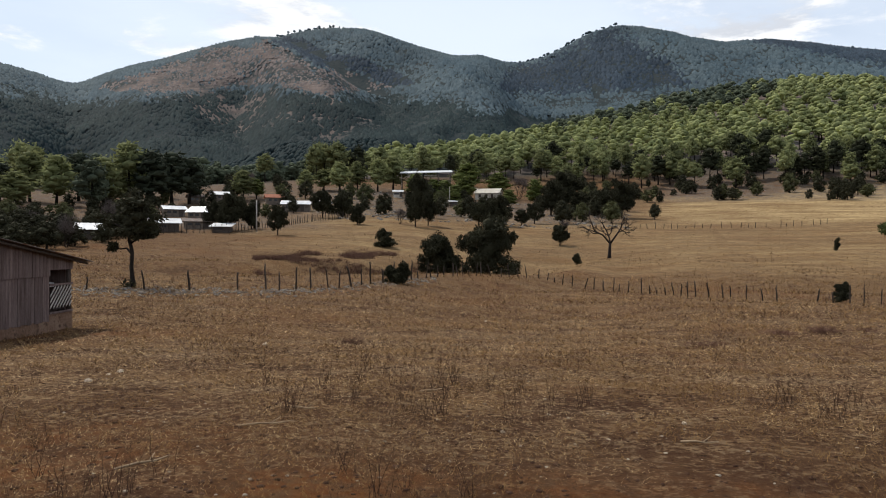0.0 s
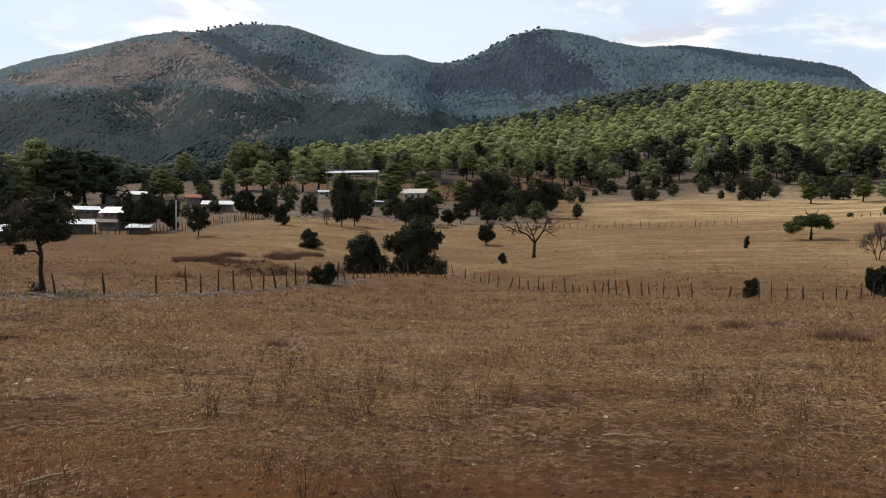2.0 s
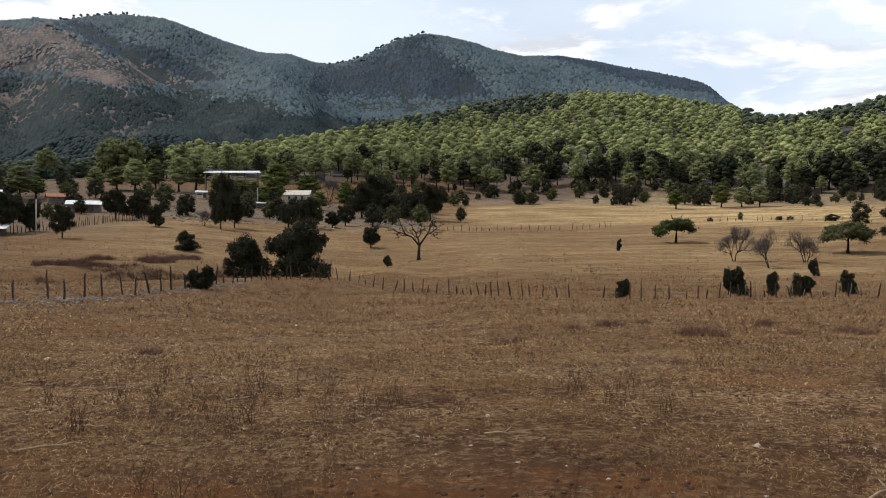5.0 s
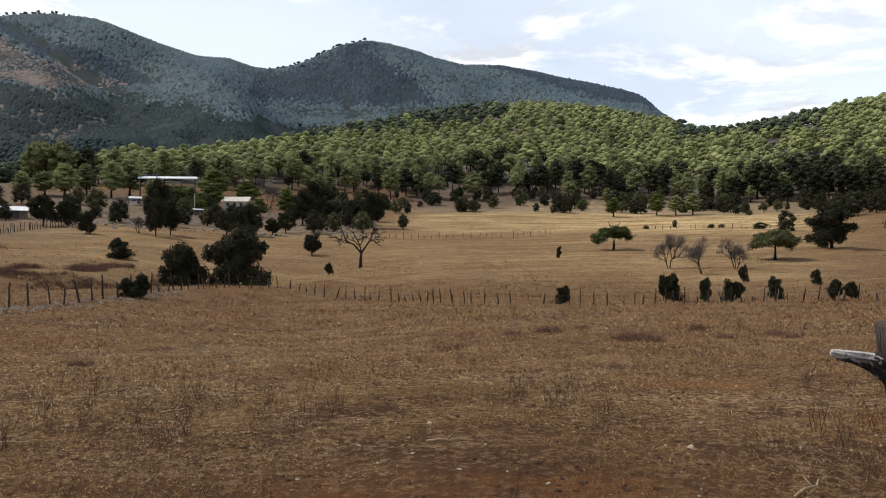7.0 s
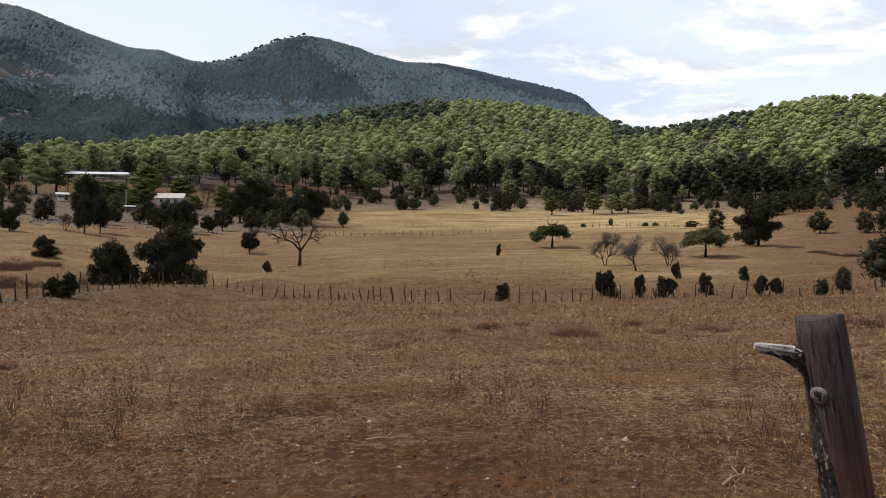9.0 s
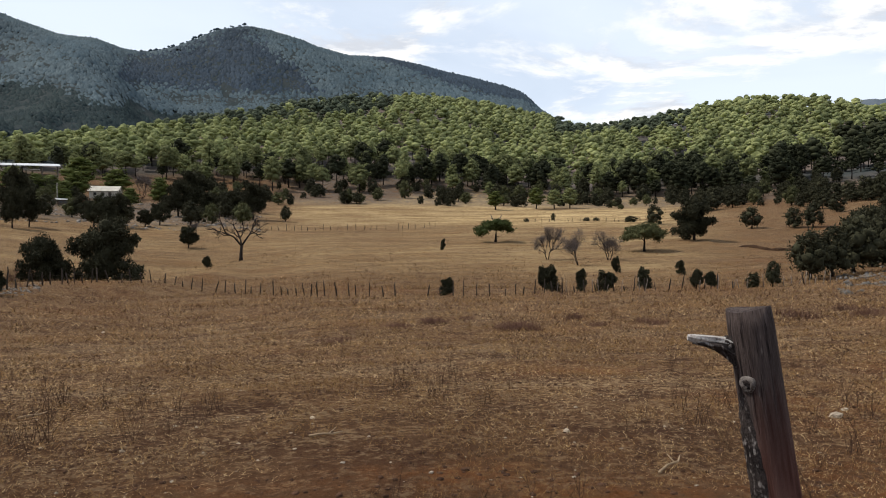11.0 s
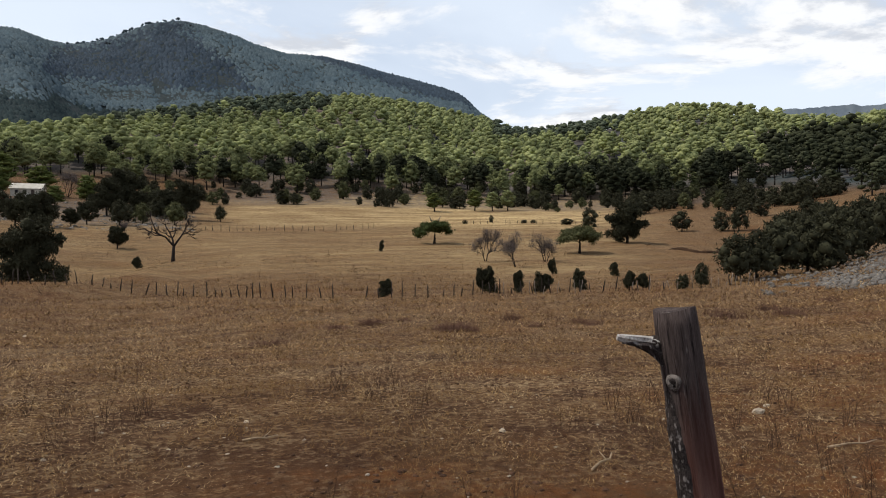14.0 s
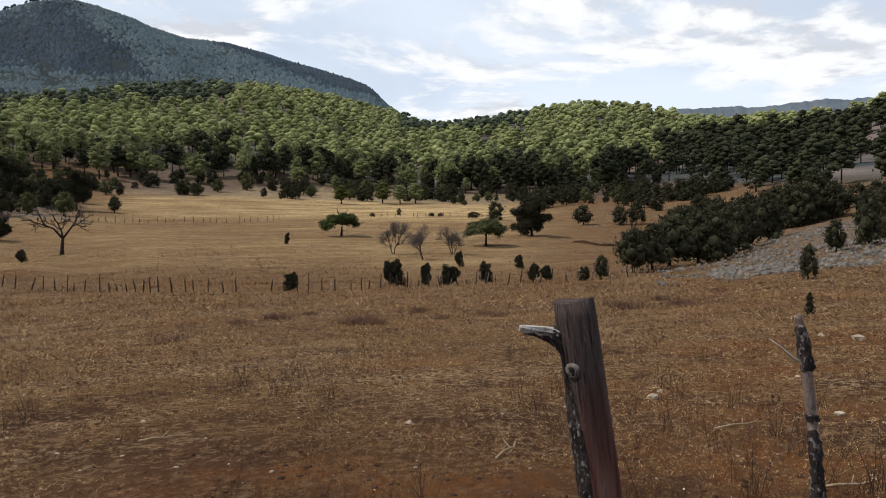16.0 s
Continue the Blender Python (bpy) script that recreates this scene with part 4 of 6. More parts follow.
# ---- single trees of the pasture ----
def meadow_trees():
    rng = np.random.RandomState(21)
    # leafless tree
    e = thing("dead_tree", Matrix.Translation(spot(-0.42, 102.5)) @ Matrix.Rotation(0.5, 4, "Z"), "leafless dark dead tree with forked limbs in dry pasture", "tree")
    s = Shape()
    fork = Vector((0.1, 0, 2.1))
    s.tube([(0, 0, -0.3), (0.0, 0, 0.5), (0.05, 0, 1.4), fork], [0.34, 0.23, 0.2, 0.18], 8)
    part("trunk", s.mesh("trunk", M["deadwood"], True), e)
    s = Shape()

    def limb(p, d, length, rad, level):
        d = Vector(d).normalized()
        mid = p + d * length * 0.5 + Vector(rng.normal(size=3)) * length * 0.07
        tip = p + d * length + Vector(rng.normal(size=3)) * length * 0.06
        s.tube([p, mid, tip], [rad, rad * 0.8, rad * 0.55], 6 if level < 2 else 4)
        if level < 4:
            for q in range(4 if level < 2 else 3):
                nd = d + Vector(rng.normal(size=3)) * 0.62 + Vector((0, 0, 0.05))
                limb(mid.lerp(tip, rng.uniform(0.1, 1)), nd, length * rng.uniform(0.45, 0.7), rad * 0.56, level + 1)

    for d, q in (((-0.75, 0.1, 0.7), 3.0), ((0.5, -0.2, 0.85), 2.8), ((0.05, 0.5, 0.95), 2.2)):
        limb(fork - Vector((0, 0, 0.1)), d, q, 0.14, 0)
    part("crown", s.mesh("crown", M["deadwood"], True), e)

    # flat-topped green tree with two dead forks above it
    e = thing("green_tree", Matrix.Translation(spot(19.4, 128)), "spreading flat-topped green tree with dead forked top", "tree")
    part("trunk", trunk_mesh(rng, 2.2, 0.26, 0.05, 5), e)
    blobs = [((rng.uniform(-3.0, 3.0), rng.uniform(-2.4, 2.4), 0), 0) for _ in range(30)]
    blobs = [((x, y, 1.9 + 1.3 * (1 - (x * x) / 10) + rng.uniform(-0.5, 0.4)), (1.0, 1.0, 0.62)) for (x, y, _), _ in blobs]
    part("crown", fast_mesh("crown", *crown_arrays(rng, blobs, 150, 0.2, 0.8), M["flat_top"]), e)
    s = Shape()
    for x in (-1.0, 1.1):
        s.tube([(0.1, 0, 2.4), (0.1 + 0.5 * x, 0.1, 3.9), (0.1 + x, 0, 4.9)], [0.12, 0.09, 0.06], 5)
    part("dead_fork", s.mesh("dead_fork", M["twig"], True), e, "bleached dead forked limb")

    # bare grey trees
    for b, r, w, h, k in ((23.5, 96, 2.5, 4.2, 1), (25.9, 88, 3.1, 4.3, 2), (28.2, 96, 2.1, 3.8, 3), (-41.0, 92, 4.5, 4.0, 4), (-38.3, 120, 4.5, 5.0, 5), (-43.5, 100, 4, 4.2, 6), (-16.8, 140, 3.2, 3.0, 7), (-3.6, 140, 2.5, 2.6, 8), (-29.0, 225, 8, 7, 9), (-7.4, 262, 9, 8, 10)):
        g = np.random.RandomState(40 + k)
        e = thing("bare_tree", rooted(b, r, g.uniform(0, 6), 1.0), "small leafless grey tree in dry grass", "tree", "bare trees")
        me = bare_mesh(g, h, 0.024 * h ** 0.8, 0.42, 5, M["deadwood"])
        part("crown", me, e)
        top = max(v.co.z for v in me.vertices)
        tips = np.array([v.co[:] for v in me.vertices if v.co.z > 0.3 * top])
        tips = tips[g.randint(len(tips), size=420)]
        part("twig_spray", fast_mesh("twig_spray", *blades(g, tips, 7, 0.10 * h, 0.0022 * h, 0.05 * h), M["twig"]), e)
        e.matrix_basis = e.matrix_basis @ Matrix.Diagonal((0.78 * h / top, 0.78 * h / top, h / top, 1))

    # olive-coloured tree
    e = thing("olive_green_tree", Matrix.Translation(spot(30.8, 112)), "rounded olive green tree with a short trunk", "tree")
    part("trunk", trunk_mesh(rng, 2.6, 0.22, 0.04, 4), e)
    blobs = []
    for i in range(44):
        a, q = i * 2.4, 2.8 * math.sqrt((i + 0.5) / 44)
        blobs.append(((q * math.cos(a), q * math.sin(a), 2.1 + 1.75 * math.sqrt(1 - (q / 2.9) ** 2) + rng.uniform(-0.9, 0.2)), (0.85, 0.85, 0.6)))
    part("crown", fast_mesh("crown", *crown_arrays(rng, blobs, 160, 0.17, 0.7), M["olive"]), e)

    # tall tree by the left end of the fence
    e = thing("fence_tree", Matrix.Translation(spot(-36.8, 43.5)), "dark tree with a tall bare trunk beside the fence", "tree")
    s = Shape()
    s.tube([(0.16, 0, -0.3), (0.12, 0, 0.3), (0.03, 0, 1.1), (0.05, 0.05, 1.9), (-0.1, 0, 2.6), (-0.08, 0, 3.4), (0.0, 0, 4.6)], [0.2, 0.125, 0.105, 0.1, 0.095, 0.085, 0.05], 8)
    s.tube([(-0.02, 0, 1.9), (-0.35, 0.1, 2.15), (-0.75, 0.1, 2.1), (-1.1, 0, 2.3)], [0.07, 0.055, 0.045, 0.03], 5)
    s.tube([(-0.05, 0, 2.4), (0.5, 0.1, 2.8), (1.0, 0.2, 2.85)], [0.07, 0.05, 0.025], 5)
    s.tube([(-0.08, 0, 2.9), (-0.7, -0.1, 3.4), (-1.3, 0, 3.6)], [0.07, 0.05, 0.025], 5)
    part("trunk", s.mesh("trunk", M["bark"], True), e)
    blobs = [((x, rng.uniform(-0.8, 0.8), z), (q, q, q * 0.62)) for x, z, q in ((-1.3, 3.5, 0.55), (-0.7, 3.9, 0.7), (0, 4.2, 0.8), (0.7, 3.9, 0.75), (1.25, 3.5, 0.55), (-0.3, 4.8, 0.65), (0.4, 4.7, 0.6), (0.0, 5.2, 0.45), (0.9, 3.2, 0.4), (-0.9, 3.2, 0.45), (0.1, 3.6, 0.7), (-1.15, 2.3, 0.22), (-1.45, 2.1, 0.2), (1.05, 2.85, 0.22), (-0.4, 4.2, 0.8), (0.6, 4.4, 0.7), (-1.5, 3.9, 0.5), (1.5, 3.9, 0.5), (-0.8, 4.6, 0.6), (0.9, 4.6, 0.55), (-0.5, 3.0, 0.5), (0.5, 2.8, 0.4), (1.3, 3.0, 0.4), (-1.3, 2.9, 0.4), (0.0, 3.1, 0.5))]
    part("crown", fast_mesh("crown", *crown_arrays(rng, blobs, 130, 0.13, 0.7), M["juniper"]), e)
    part("ivy", fast_mesh("ivy", *crown_arrays(rng, [((-0.05, -0.1, 0.1), (0.4, 0.35, 0.3))], 160, 0.1, 0.5), M["juniper"]), e, "low leafy growth round the trunk")

    # pines behind the village and round the hall
    kinds, shaded = [], []
    for k in range(5):
        v, f = crown_arrays(rng, pine_blobs(rng, 12.0, 3.3 + 0.3 * k, 20, 0.24), 40, 0.5, 0.8)
        kinds.append((trunk_mesh(rng, 11, 0.24, 0.02, 6), fast_mesh("crown", v, f, M["pine"] if k < 3 else M["green"])))
        # the same crown again, darkened for the cloud shade over the village
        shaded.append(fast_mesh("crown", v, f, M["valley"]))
    for b, r, h, k in VILLAGE_PINES:
        e = thing("pine_tree" if k < 3 else "leafy_tree", rooted(b, r, rng.uniform(0, 6), h / 12 * rng.uniform(1.15, 1.6), h / 12 * rng.uniform(0.75, 1.05)), "tall pine tree behind the village houses" if k < 3 else "bright green leafy tree among houses", "tree", "trees round the village")
        part("trunk", kinds[k][0], e)
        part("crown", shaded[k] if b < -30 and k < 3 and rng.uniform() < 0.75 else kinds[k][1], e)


VILLAGE_PINES = [
    (-45, 190, 13, 0), (-43.2, 205, 13, 1), (-41.6, 195, 14, 2), (-40.2, 210, 13, 0), (-38.6, 190, 15, 1), (-37.0, 195, 16, 2), (-35.4, 192, 16.5, 0), (-34.0, 200, 15, 1), (-32.8, 205, 12, 2), (-39.4, 180, 12, 2), (-44.1, 180, 10, 1), (-46.5, 185, 13, 2), (-48.5, 190, 14, 0),
    (-28.9, 213, 11.5, 0), (-27.9, 216, 6, 3), (-24.2, 232, 8, 0), (-22.8, 236, 9, 1), (-21.6, 232, 10, 2), (-20.2, 238, 11, 0), (-18.6, 236, 12, 1), (-17.4, 242, 12, 2), (-14.2, 222, 8, 3), (-12.4, 216, 6.5, 4), (-13.3, 226, 8.5, 4), (-11.6, 232, 9.5, 3), (-15.6, 226, 8, 4), (-8.2, 226, 6.5, 4), (-6.2, 240, 9, 4), (-9.0, 262, 11, 3), (-11.5, 270, 13, 4),
    (22.6, 245, 8.5, 3), (24.0, 248, 9, 0), (25.2, 250, 8.5, 1), (19.4, 236, 6.5, 3),
]


def fringe():
    """Dark junipers and oaks scattered before the wood and on the stony slope."""
    rng = np.random.RandomState(31)
    kinds = []
    for k in range(6):
        v, f = crown_arrays(rng, round_blobs(rng, 5.0, 4.6, 18, 0.08 + 0.06 * (k % 3), 0.8), 70, 0.23, 0.68)
        kinds.append((trunk_mesh(rng, 3.4, 0.16, 0.05, 2), fast_mesh("crown", v, f, M["juniper"] if k < 4 else M["olive"])))
    made = {}

    def put(b, q, w, h, k, label, group):
        m = rooted(b, q, rng.uniform(0, 6), w / 4.6, h / 5.0)
        if (k, group) in made:
            return copied(made[k, group], m)
        e = thing("scrub_oak" if "wood" in group else "bushy_tree" if "plots" in group else "juniper_tree", Matrix(), label, "tree", group)
        part("trunk", kinds[k][0], e)
        part("crown", kinds[k][1], e)
        e.matrix_basis = m
        made[k, group] = e
        return e

    for b, q, w, h in SLOPE_TREES:
        put(b, q, w, h, rng.randint(4), "dark juniper tree on the stony slope", "junipers on the slope")
    n = 0
    while n < 240:
        b = rng.uniform(-4, 44)
        edge = wood_edge(b)
        q = edge - rng.choice([rng.uniform(-45, 25), rng.uniform(0, 60)])
        x, y = q * math.sin(radians(b)), q * math.cos(radians(b))
        if swell(x, y, 18, 12) < -0.12 or (b < 33 and q < 238 + 8 * swell(b, 0, 3, 2)):
            continue
        n += 1
        s = rng.uniform(0.4, 1.25)
        put(b, q, 4.6 * s, 5.0 * s * rng.uniform(0.8, 1.3), rng.randint(6), "dark bushy tree at the foot of the wood", "bushy trees before the wood")
    n = 0
    while n < 90:
        b = rng.uniform(33, 49)
        q = wood_edge(b) - rng.uniform(-10, 85) * (0.5 + 0.5 * rng.uniform())
        x, y = q * math.sin(radians(b)), q * math.cos(radians(b))
        if q < 176 or swell(x, y, 15, 21) < -0.05:
            continue
        n += 1
        s = rng.uniform(0.45, 1.2)
        put(b, q, 4.6 * s, 5.0 * s * rng.uniform(0.8, 1.2), rng.randint(4), "dark bushy tree at the foot of the wood", "bushy trees before the wood")
    n = 0
    while n < 75:
        b, q = rng.uniform(-46, 4), rng.uniform(165, 268)
        if b < -23 and q < 195:
            continue
        n += 1
        s = rng.uniform(0.6, 1.1)
        put(b, q, 4.4 * s, 5.4 * s, rng.randint(6), "dark bushy tree among the village plots", "bushy trees among plots")
    n = 0
    while n < 58:
        b = rng.uniform(45, 66)
        q = rng.uniform(112 if b > 52 else 96, 185)
        if 49.5 < b < 55 and 150 < q < 178 or abs(b - 52.8) < 1.7 and q > 132 or abs(b - 57) < 1.5 and q > 150 or q > 330 - 4 * b + 30:
            continue
        x, y = q * math.sin(radians(b)), q * math.cos(radians(b))
        if swell(x, y, 13, 2) < -0.08:
            continue
        n += 1
        s = rng.uniform(0.7, 1.35)
        put(b, q, 4.4 * s, 5.2 * s, rng.randint(4), "dark bushy tree on the wooded slope", "trees on the near slope")
    for b, q, s in ((-46, 84, 0.8), (-45, 92, 0.9), (-44.2, 88, 0.7), (-43, 96, 0.9), (-42.2, 90, 0.8), (-41.3, 97, 0.9), (-40.4, 94, 0.6), (-46.5, 96, 1.0), (-38.6, 99, 0.6), (-37.7, 106, 0.8), (-43.7, 100, 1.0), (-36.2, 112, 0.7), (-41.9, 102, 0.9)):
        put(b, q, 4.4 * s, 4.0 * s, rng.randint(4), "dark bushy tree between village houses", "bushy trees in the village")
    n = 0
    while n < 64:
        b, q = rng.uniform(-47, -25), rng.uniform(104, 200)
        if b > -35 and q < 128:
            continue
        n += 1
        s = rng.uniform(0.3, 0.9)
        put(b, q, 4.4 * s, 4.6 * s, rng.randint(6), "dark bushy tree between village houses", "bushy trees in the village")


SLOPE_TREES = [
    (42.2, 67, 3.7, 4.2), (39.8, 59.5, 1.4, 2.0), (38.5, 60, 1.2, 1.2), (43.6, 70, 3.4, 4.4), (44.9, 75, 4.6, 5.2), (46.9, 78, 4.2, 5.3), (48.3, 76, 4.4, 5.3), (49.2, 84, 4.4, 5.6), (50.1, 90, 4.6, 5.4), (51.7, 100, 4.3, 5.8), (46, 86, 4.2, 5.2), (47.6, 92, 4.4, 6),
    (41.2, 163, 3.8, 4.3), (42.4, 163, 4.2, 5.4), (38.4, 163, 4.3, 4.6), (31.5, 178, 4.7, 4.8), (29.8, 187, 3.7, 1.6), (23.9, 195, 1.3, 2.0), (21.8, 189, 1.5, 1.0), (26.5, 191, 2.1, 1.0), (27.2, 190, 1.6, 1.0),
    (56.0, 62, 1.5, 2.6), (54.3, 40, 1.0, 1.8), (58.0, 66, 2.6, 4.5), (60, 60, 2.6, 4.0), (59.2, 76, 3.4, 5),
]

# ---- eroded bank ----


def eroded_bank():
    """A low undercut edge of bare soil where the pasture has slumped, its shadow line put into the colour."""
    rng = np.random.RandomState(14)
    s, n = Shape(), 60
    for i in range(n + 1):
        f = i / n
        b, q = 37.4 + 4.4 * f, 122 - 3.0 * f + 1.2 * math.sin(f * 9) + 0.5 * swell(f * 20, 0, 1, 3)
        p = spot(b, q)
        high = 0.5 * min(1, 8 * f, 5 * (1 - f)) * (0.75 + 0.5 * swell(f * 14, 0, 1, 6)) + 0.03
        for dq, dz in ((-0.5, -0.15), (-0.25, high * 0.5), (0.05, high), (0.25, high * 0.9), (0.7, -0.2)):
            r = Vector((math.sin(radians(b)), math.cos(radians(b)), 0))
            s.v.append(p + r * (dq + 0.06 * rng.normal()) + Vector((0, 0, dz)))
    for i in range(n):
        for k in range(4):
            a = i * 5 + k
            s.f.append((a, a + 5, a + 6, a + 1))
    tagged(new("bank", s.mesh("bank", M["bank"], True)), "low slumped bank of bare brown soil, its shadow painted in", "bank", kind="structure")


# soil darkened to stand for the bank's shadow line
M["bank"] = material("shaded_bank_soil", (0.022, 0.012, 0.008), (0.060, 0.034, 0.019), 1.5, 0.95, 0.6, fine=6)

# ---- fences ----


def fence_line(name, label, path, step, height, thick, seed, wires=0, lean=5.0, skip=0.06, wood="fence"):
    rng = np.random.RandomState(seed)
    pts = [spot(*p) for p in path]
    e = thing(name, Matrix.Translation(pts[0]), label, "fence")
    shapes = []
    for k in range(6):
        s = Shape()
        s.tube([(0, 0, -0.25), (rng.uniform(-0.03, 0.03), 0, 0.4), (rng.uniform(-0.05, 0.05), 0.02, 0.8), (rng.uniform(-0.08, 0.08), 0, 1.0)], [thick, thick * rng.uniform(0.85, 1.1), thick * rng.uniform(0.75, 1), thick * rng.uniform(0.5, 0.8)], 6, 0.12, rng)
        shapes.append(s.mesh("post", M[wood], True))
    tops = []
    for a, b in zip(pts[:-1], pts[1:]):
        n = max(1, round((b - a).length / step))
        for i in range(n):
            if rng.uniform() < skip:
                continue
            f = (i + rng.uniform(-0.25, 0.25)) / n
            p = a.lerp(b, min(1, max(0, f)))
            r = math.hypot(p.x, p.y)
            p.z = z_at(math.degrees(math.atan2(p.x, p.y)), r)
            h = height * (rng.uniform(0.75, 1.15) if rng.uniform() > 0.18 else rng.uniform(0.4, 0.7))
            o = part("post", shapes[rng.randint(6)], e)
            o.matrix_basis = Matrix.Translation(p - pts[0]) @ pose(0, 0, 0, rng.normal() * lean, rng.normal() * lean, rng.uniform(0, 360)) @ Matrix.Diagonal((rng.uniform(0.7, 1.3), 1, h, 1))
            tops.append((p - pts[0], h))
    for k in range(wires):
        s = Shape()
        s.tube([p + Vector((0, 0, height * (0.35 + 0.25 * k))) for p, h in tops], [0.003] * len(tops), 3)
        part("wire", s.mesh("wire", M["dark"]), e, "thin rusty fence wire")
    return e


FENCE = [(-46, 42), (-39.8, 42), (-34.5, 41), (-27.2, 42), (-21.6, 46), (-15.4, 54.5), (-10.4, 63), (-6, 66), (-1.6, 64), (2.6, 60), (6.7, 55), (10.5, 53), (16, 53), (20.1, 53), (25.4, 57), (30.8, 60.5), (37, 61), (42.6, 62)]


def fences():
    fence_line("pasture_fence", "long crooked fence of grey wooden posts and wire", FENCE[:6], 1.3, 1.35, 0.055, 3, 2)
    fence_line("pasture_fence", "long crooked fence of thin grey stakes across pasture", FENCE[5:], 0.95, 1.12, 0.046, 4, 2, 6.0)
    fence_line("stake_fence", "short fence of pale leaning stakes below junipers", [(34.8, 59.4), (38.0, 59.8), (41.0, 60.3), (44.2, 60.5)], 0.45, 0.95, 0.032, 9, 1, 9.0, 0.25, "stake_pale")
    fence_line("stake_fence", "loose row of pale leaning stakes before small junipers", [(22.6, 56.0), (26, 56.8), (31.4, 59.6)], 0.55, 1.05, 0.03, 19, 1, 9.0, 0.5, "stake_pale")
    fence_line("village_fence", "grey picket fence below the village houses", [(-40, 112), (-34.2, 116), (-30.5, 117), (-26.6, 128), (-23.4, 146), (-20, 160)], 0.85, 1.5, 0.06, 5, 1, 3.0)
    fence_line("far_fence", "distant line of small grey fence stakes", [(-2, 148), (0.5, 154), (5.8, 158), (10.7, 160), (15, 172)], 1.7, 1.2, 0.06, 6, 1, 4.0)
    fence_line("upper_fence", "distant short fence of grey stakes on bright grass", [(22, 188), (26, 190), (31, 188)], 1.6, 1.1, 0.06, 7, 1, 4.0)


# ---- barn ----


def barn():
    rng = np.random.RandomState(8)
    base = spot(-40.6, 25.5)
    u = Vector((0.2, -0.98, 0)).normalized()
    v = Vector((-0.98, -0.2, 0)).normalized()
    m = Matrix.Identity(4)
    m.col[0][:3], m.col[1][:3], m.col[2][:3], m.col[3][:3] = u, v, (0, 0, 1), base
    e = thing("wooden_barn", m, "weathered grey plank barn with lattice bay and low roof", "barn")

    def top(x):
        return 2.12 + 0.155 * min(x, 4.6) - 0.155 * max(0, x - 4.6)

    # stone footing
    for k, (lo, hi) in enumerate((((1.28, 0.0, -0.4), (9.0, 0.16, 0.42)), ((0.0, 0.0, -0.4), (1.28, 0.14, 0.52)), ((0.0, 0.14, -0.4), (0.16, 4.4, 0.4)), ((0.16, 4.26, -0.4), (9.0, 4.42, 0.4)), ((8.84, 0.16, -0.4), (9.0, 4.26, 0.4)))):
        part("footing", Shape().box(lo, hi).mesh("footing", M["footing"]), e, "stained earth and stone footing")
    # wall boards, lower and upper courses
    x = 1.28
    while x < 8.9:
        w = rng.uniform(0.15, 0.22)
        low = part("plank", Shape().box((x, -0.02 + rng.uniform(-0.008, 0.008), 0.36 - rng.uniform(0, 0.05)), (x + w - 0.012, 0.012, 1.72 + rng.uniform(-0.04, 0.03))).mesh("plank", M["plank"]), e)
        s = Shape()
        a, b = top(x) - 0.03, top(x + w) - 0.03
        y0 = -0.045 + rng.uniform(-0.006, 0.006)
        s.add([(x, y0, 1.66), (x + w - 0.012, y0, 1.66), (x + w - 0.012, y0, b), (x, y0, a), (x, -0.022, 1.66), (x + w - 0.012, -0.022, 1.66), (x + w - 0.012, -0.022, b), (x, -0.022, a)], [(0, 1, 2, 3), (7, 6, 5, 4), (0, 4, 5, 1), (1, 5, 6, 2), (2, 6, 7, 3), (3, 7, 4, 0)])
        part("plank", s.mesh("plank", M["plank"]), e)
        x += w
    # boards over the open bay
    x = 0.05
    while x < 1.25:
        w = rng.uniform(0.14, 0.2)
        part("plank", Shape().box((x, -0.04, 1.84), (min(1.28, x + w) - 0.01, -0.01, top(x) - 0.04)).mesh("plank", M["plank"]), e)
        x += w
    # corner posts
    for px, py in ((0.0, 0.02), (1.22, 0.02), (0.0, 4.25), (8.85, 0.02)):
        part("corner_post", Shape().tube([(px + 0.07, py + 0.07, 0.3), (px + 0.06, py + 0.06, 1.1), (px + 0.07, py + 0.07, top(px) - 0.02)], [0.075, 0.07, 0.065], 8).mesh("corner_post", M["dark"], True), e)
    # lattice
    for k in range(9):
        x0 = 0.1 - 0.5 + 0.17 * k
        a, b = max(0.1, x0), min(1.24, x0 + 0.62)
        if b - a < 0.1:
            continue
        s = Shape()
        z = lambda q: 1.30 - (q - x0) * 1.0
        s.add([(a, -0.03, z(a)), (a, -0.03, z(a) + 0.065), (b, -0.03, z(b) + 0.065), (b, -0.03, z(b)), (a, -0.012, z(a)), (a, -0.012, z(a) + 0.065), (b, -0.012, z(b) + 0.065), (b, -0.012, z(b))], [(0, 3, 2, 1), (4, 5, 6, 7), (0, 1, 5, 4), (1, 2, 6, 5), (2, 3, 7, 6), (3, 0, 4, 7)])
        part("lattice_slat", s.mesh("lattice_slat", M["slat"]), e, "pale diagonal lattice slat")
    for z0 in (0.52, 1.36):
        part("rail", Shape().box((0.02, -0.034, z0), (1.28, 0.02, z0 + 0.06)).mesh("rail", M["plank"]), e)
    part("back_wall", Shape().box((0.1, 4.28, 0.4), (8.9, 4.34, 2.3)).mesh("back_wall", M["plank"]), e)
    # added panel, painted dark for the shade inside the bay
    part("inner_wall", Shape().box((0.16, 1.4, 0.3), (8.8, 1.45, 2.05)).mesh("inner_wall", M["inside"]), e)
    y = 0.2
    while y < 4.2:
        w = rng.uniform(0.16, 0.24)
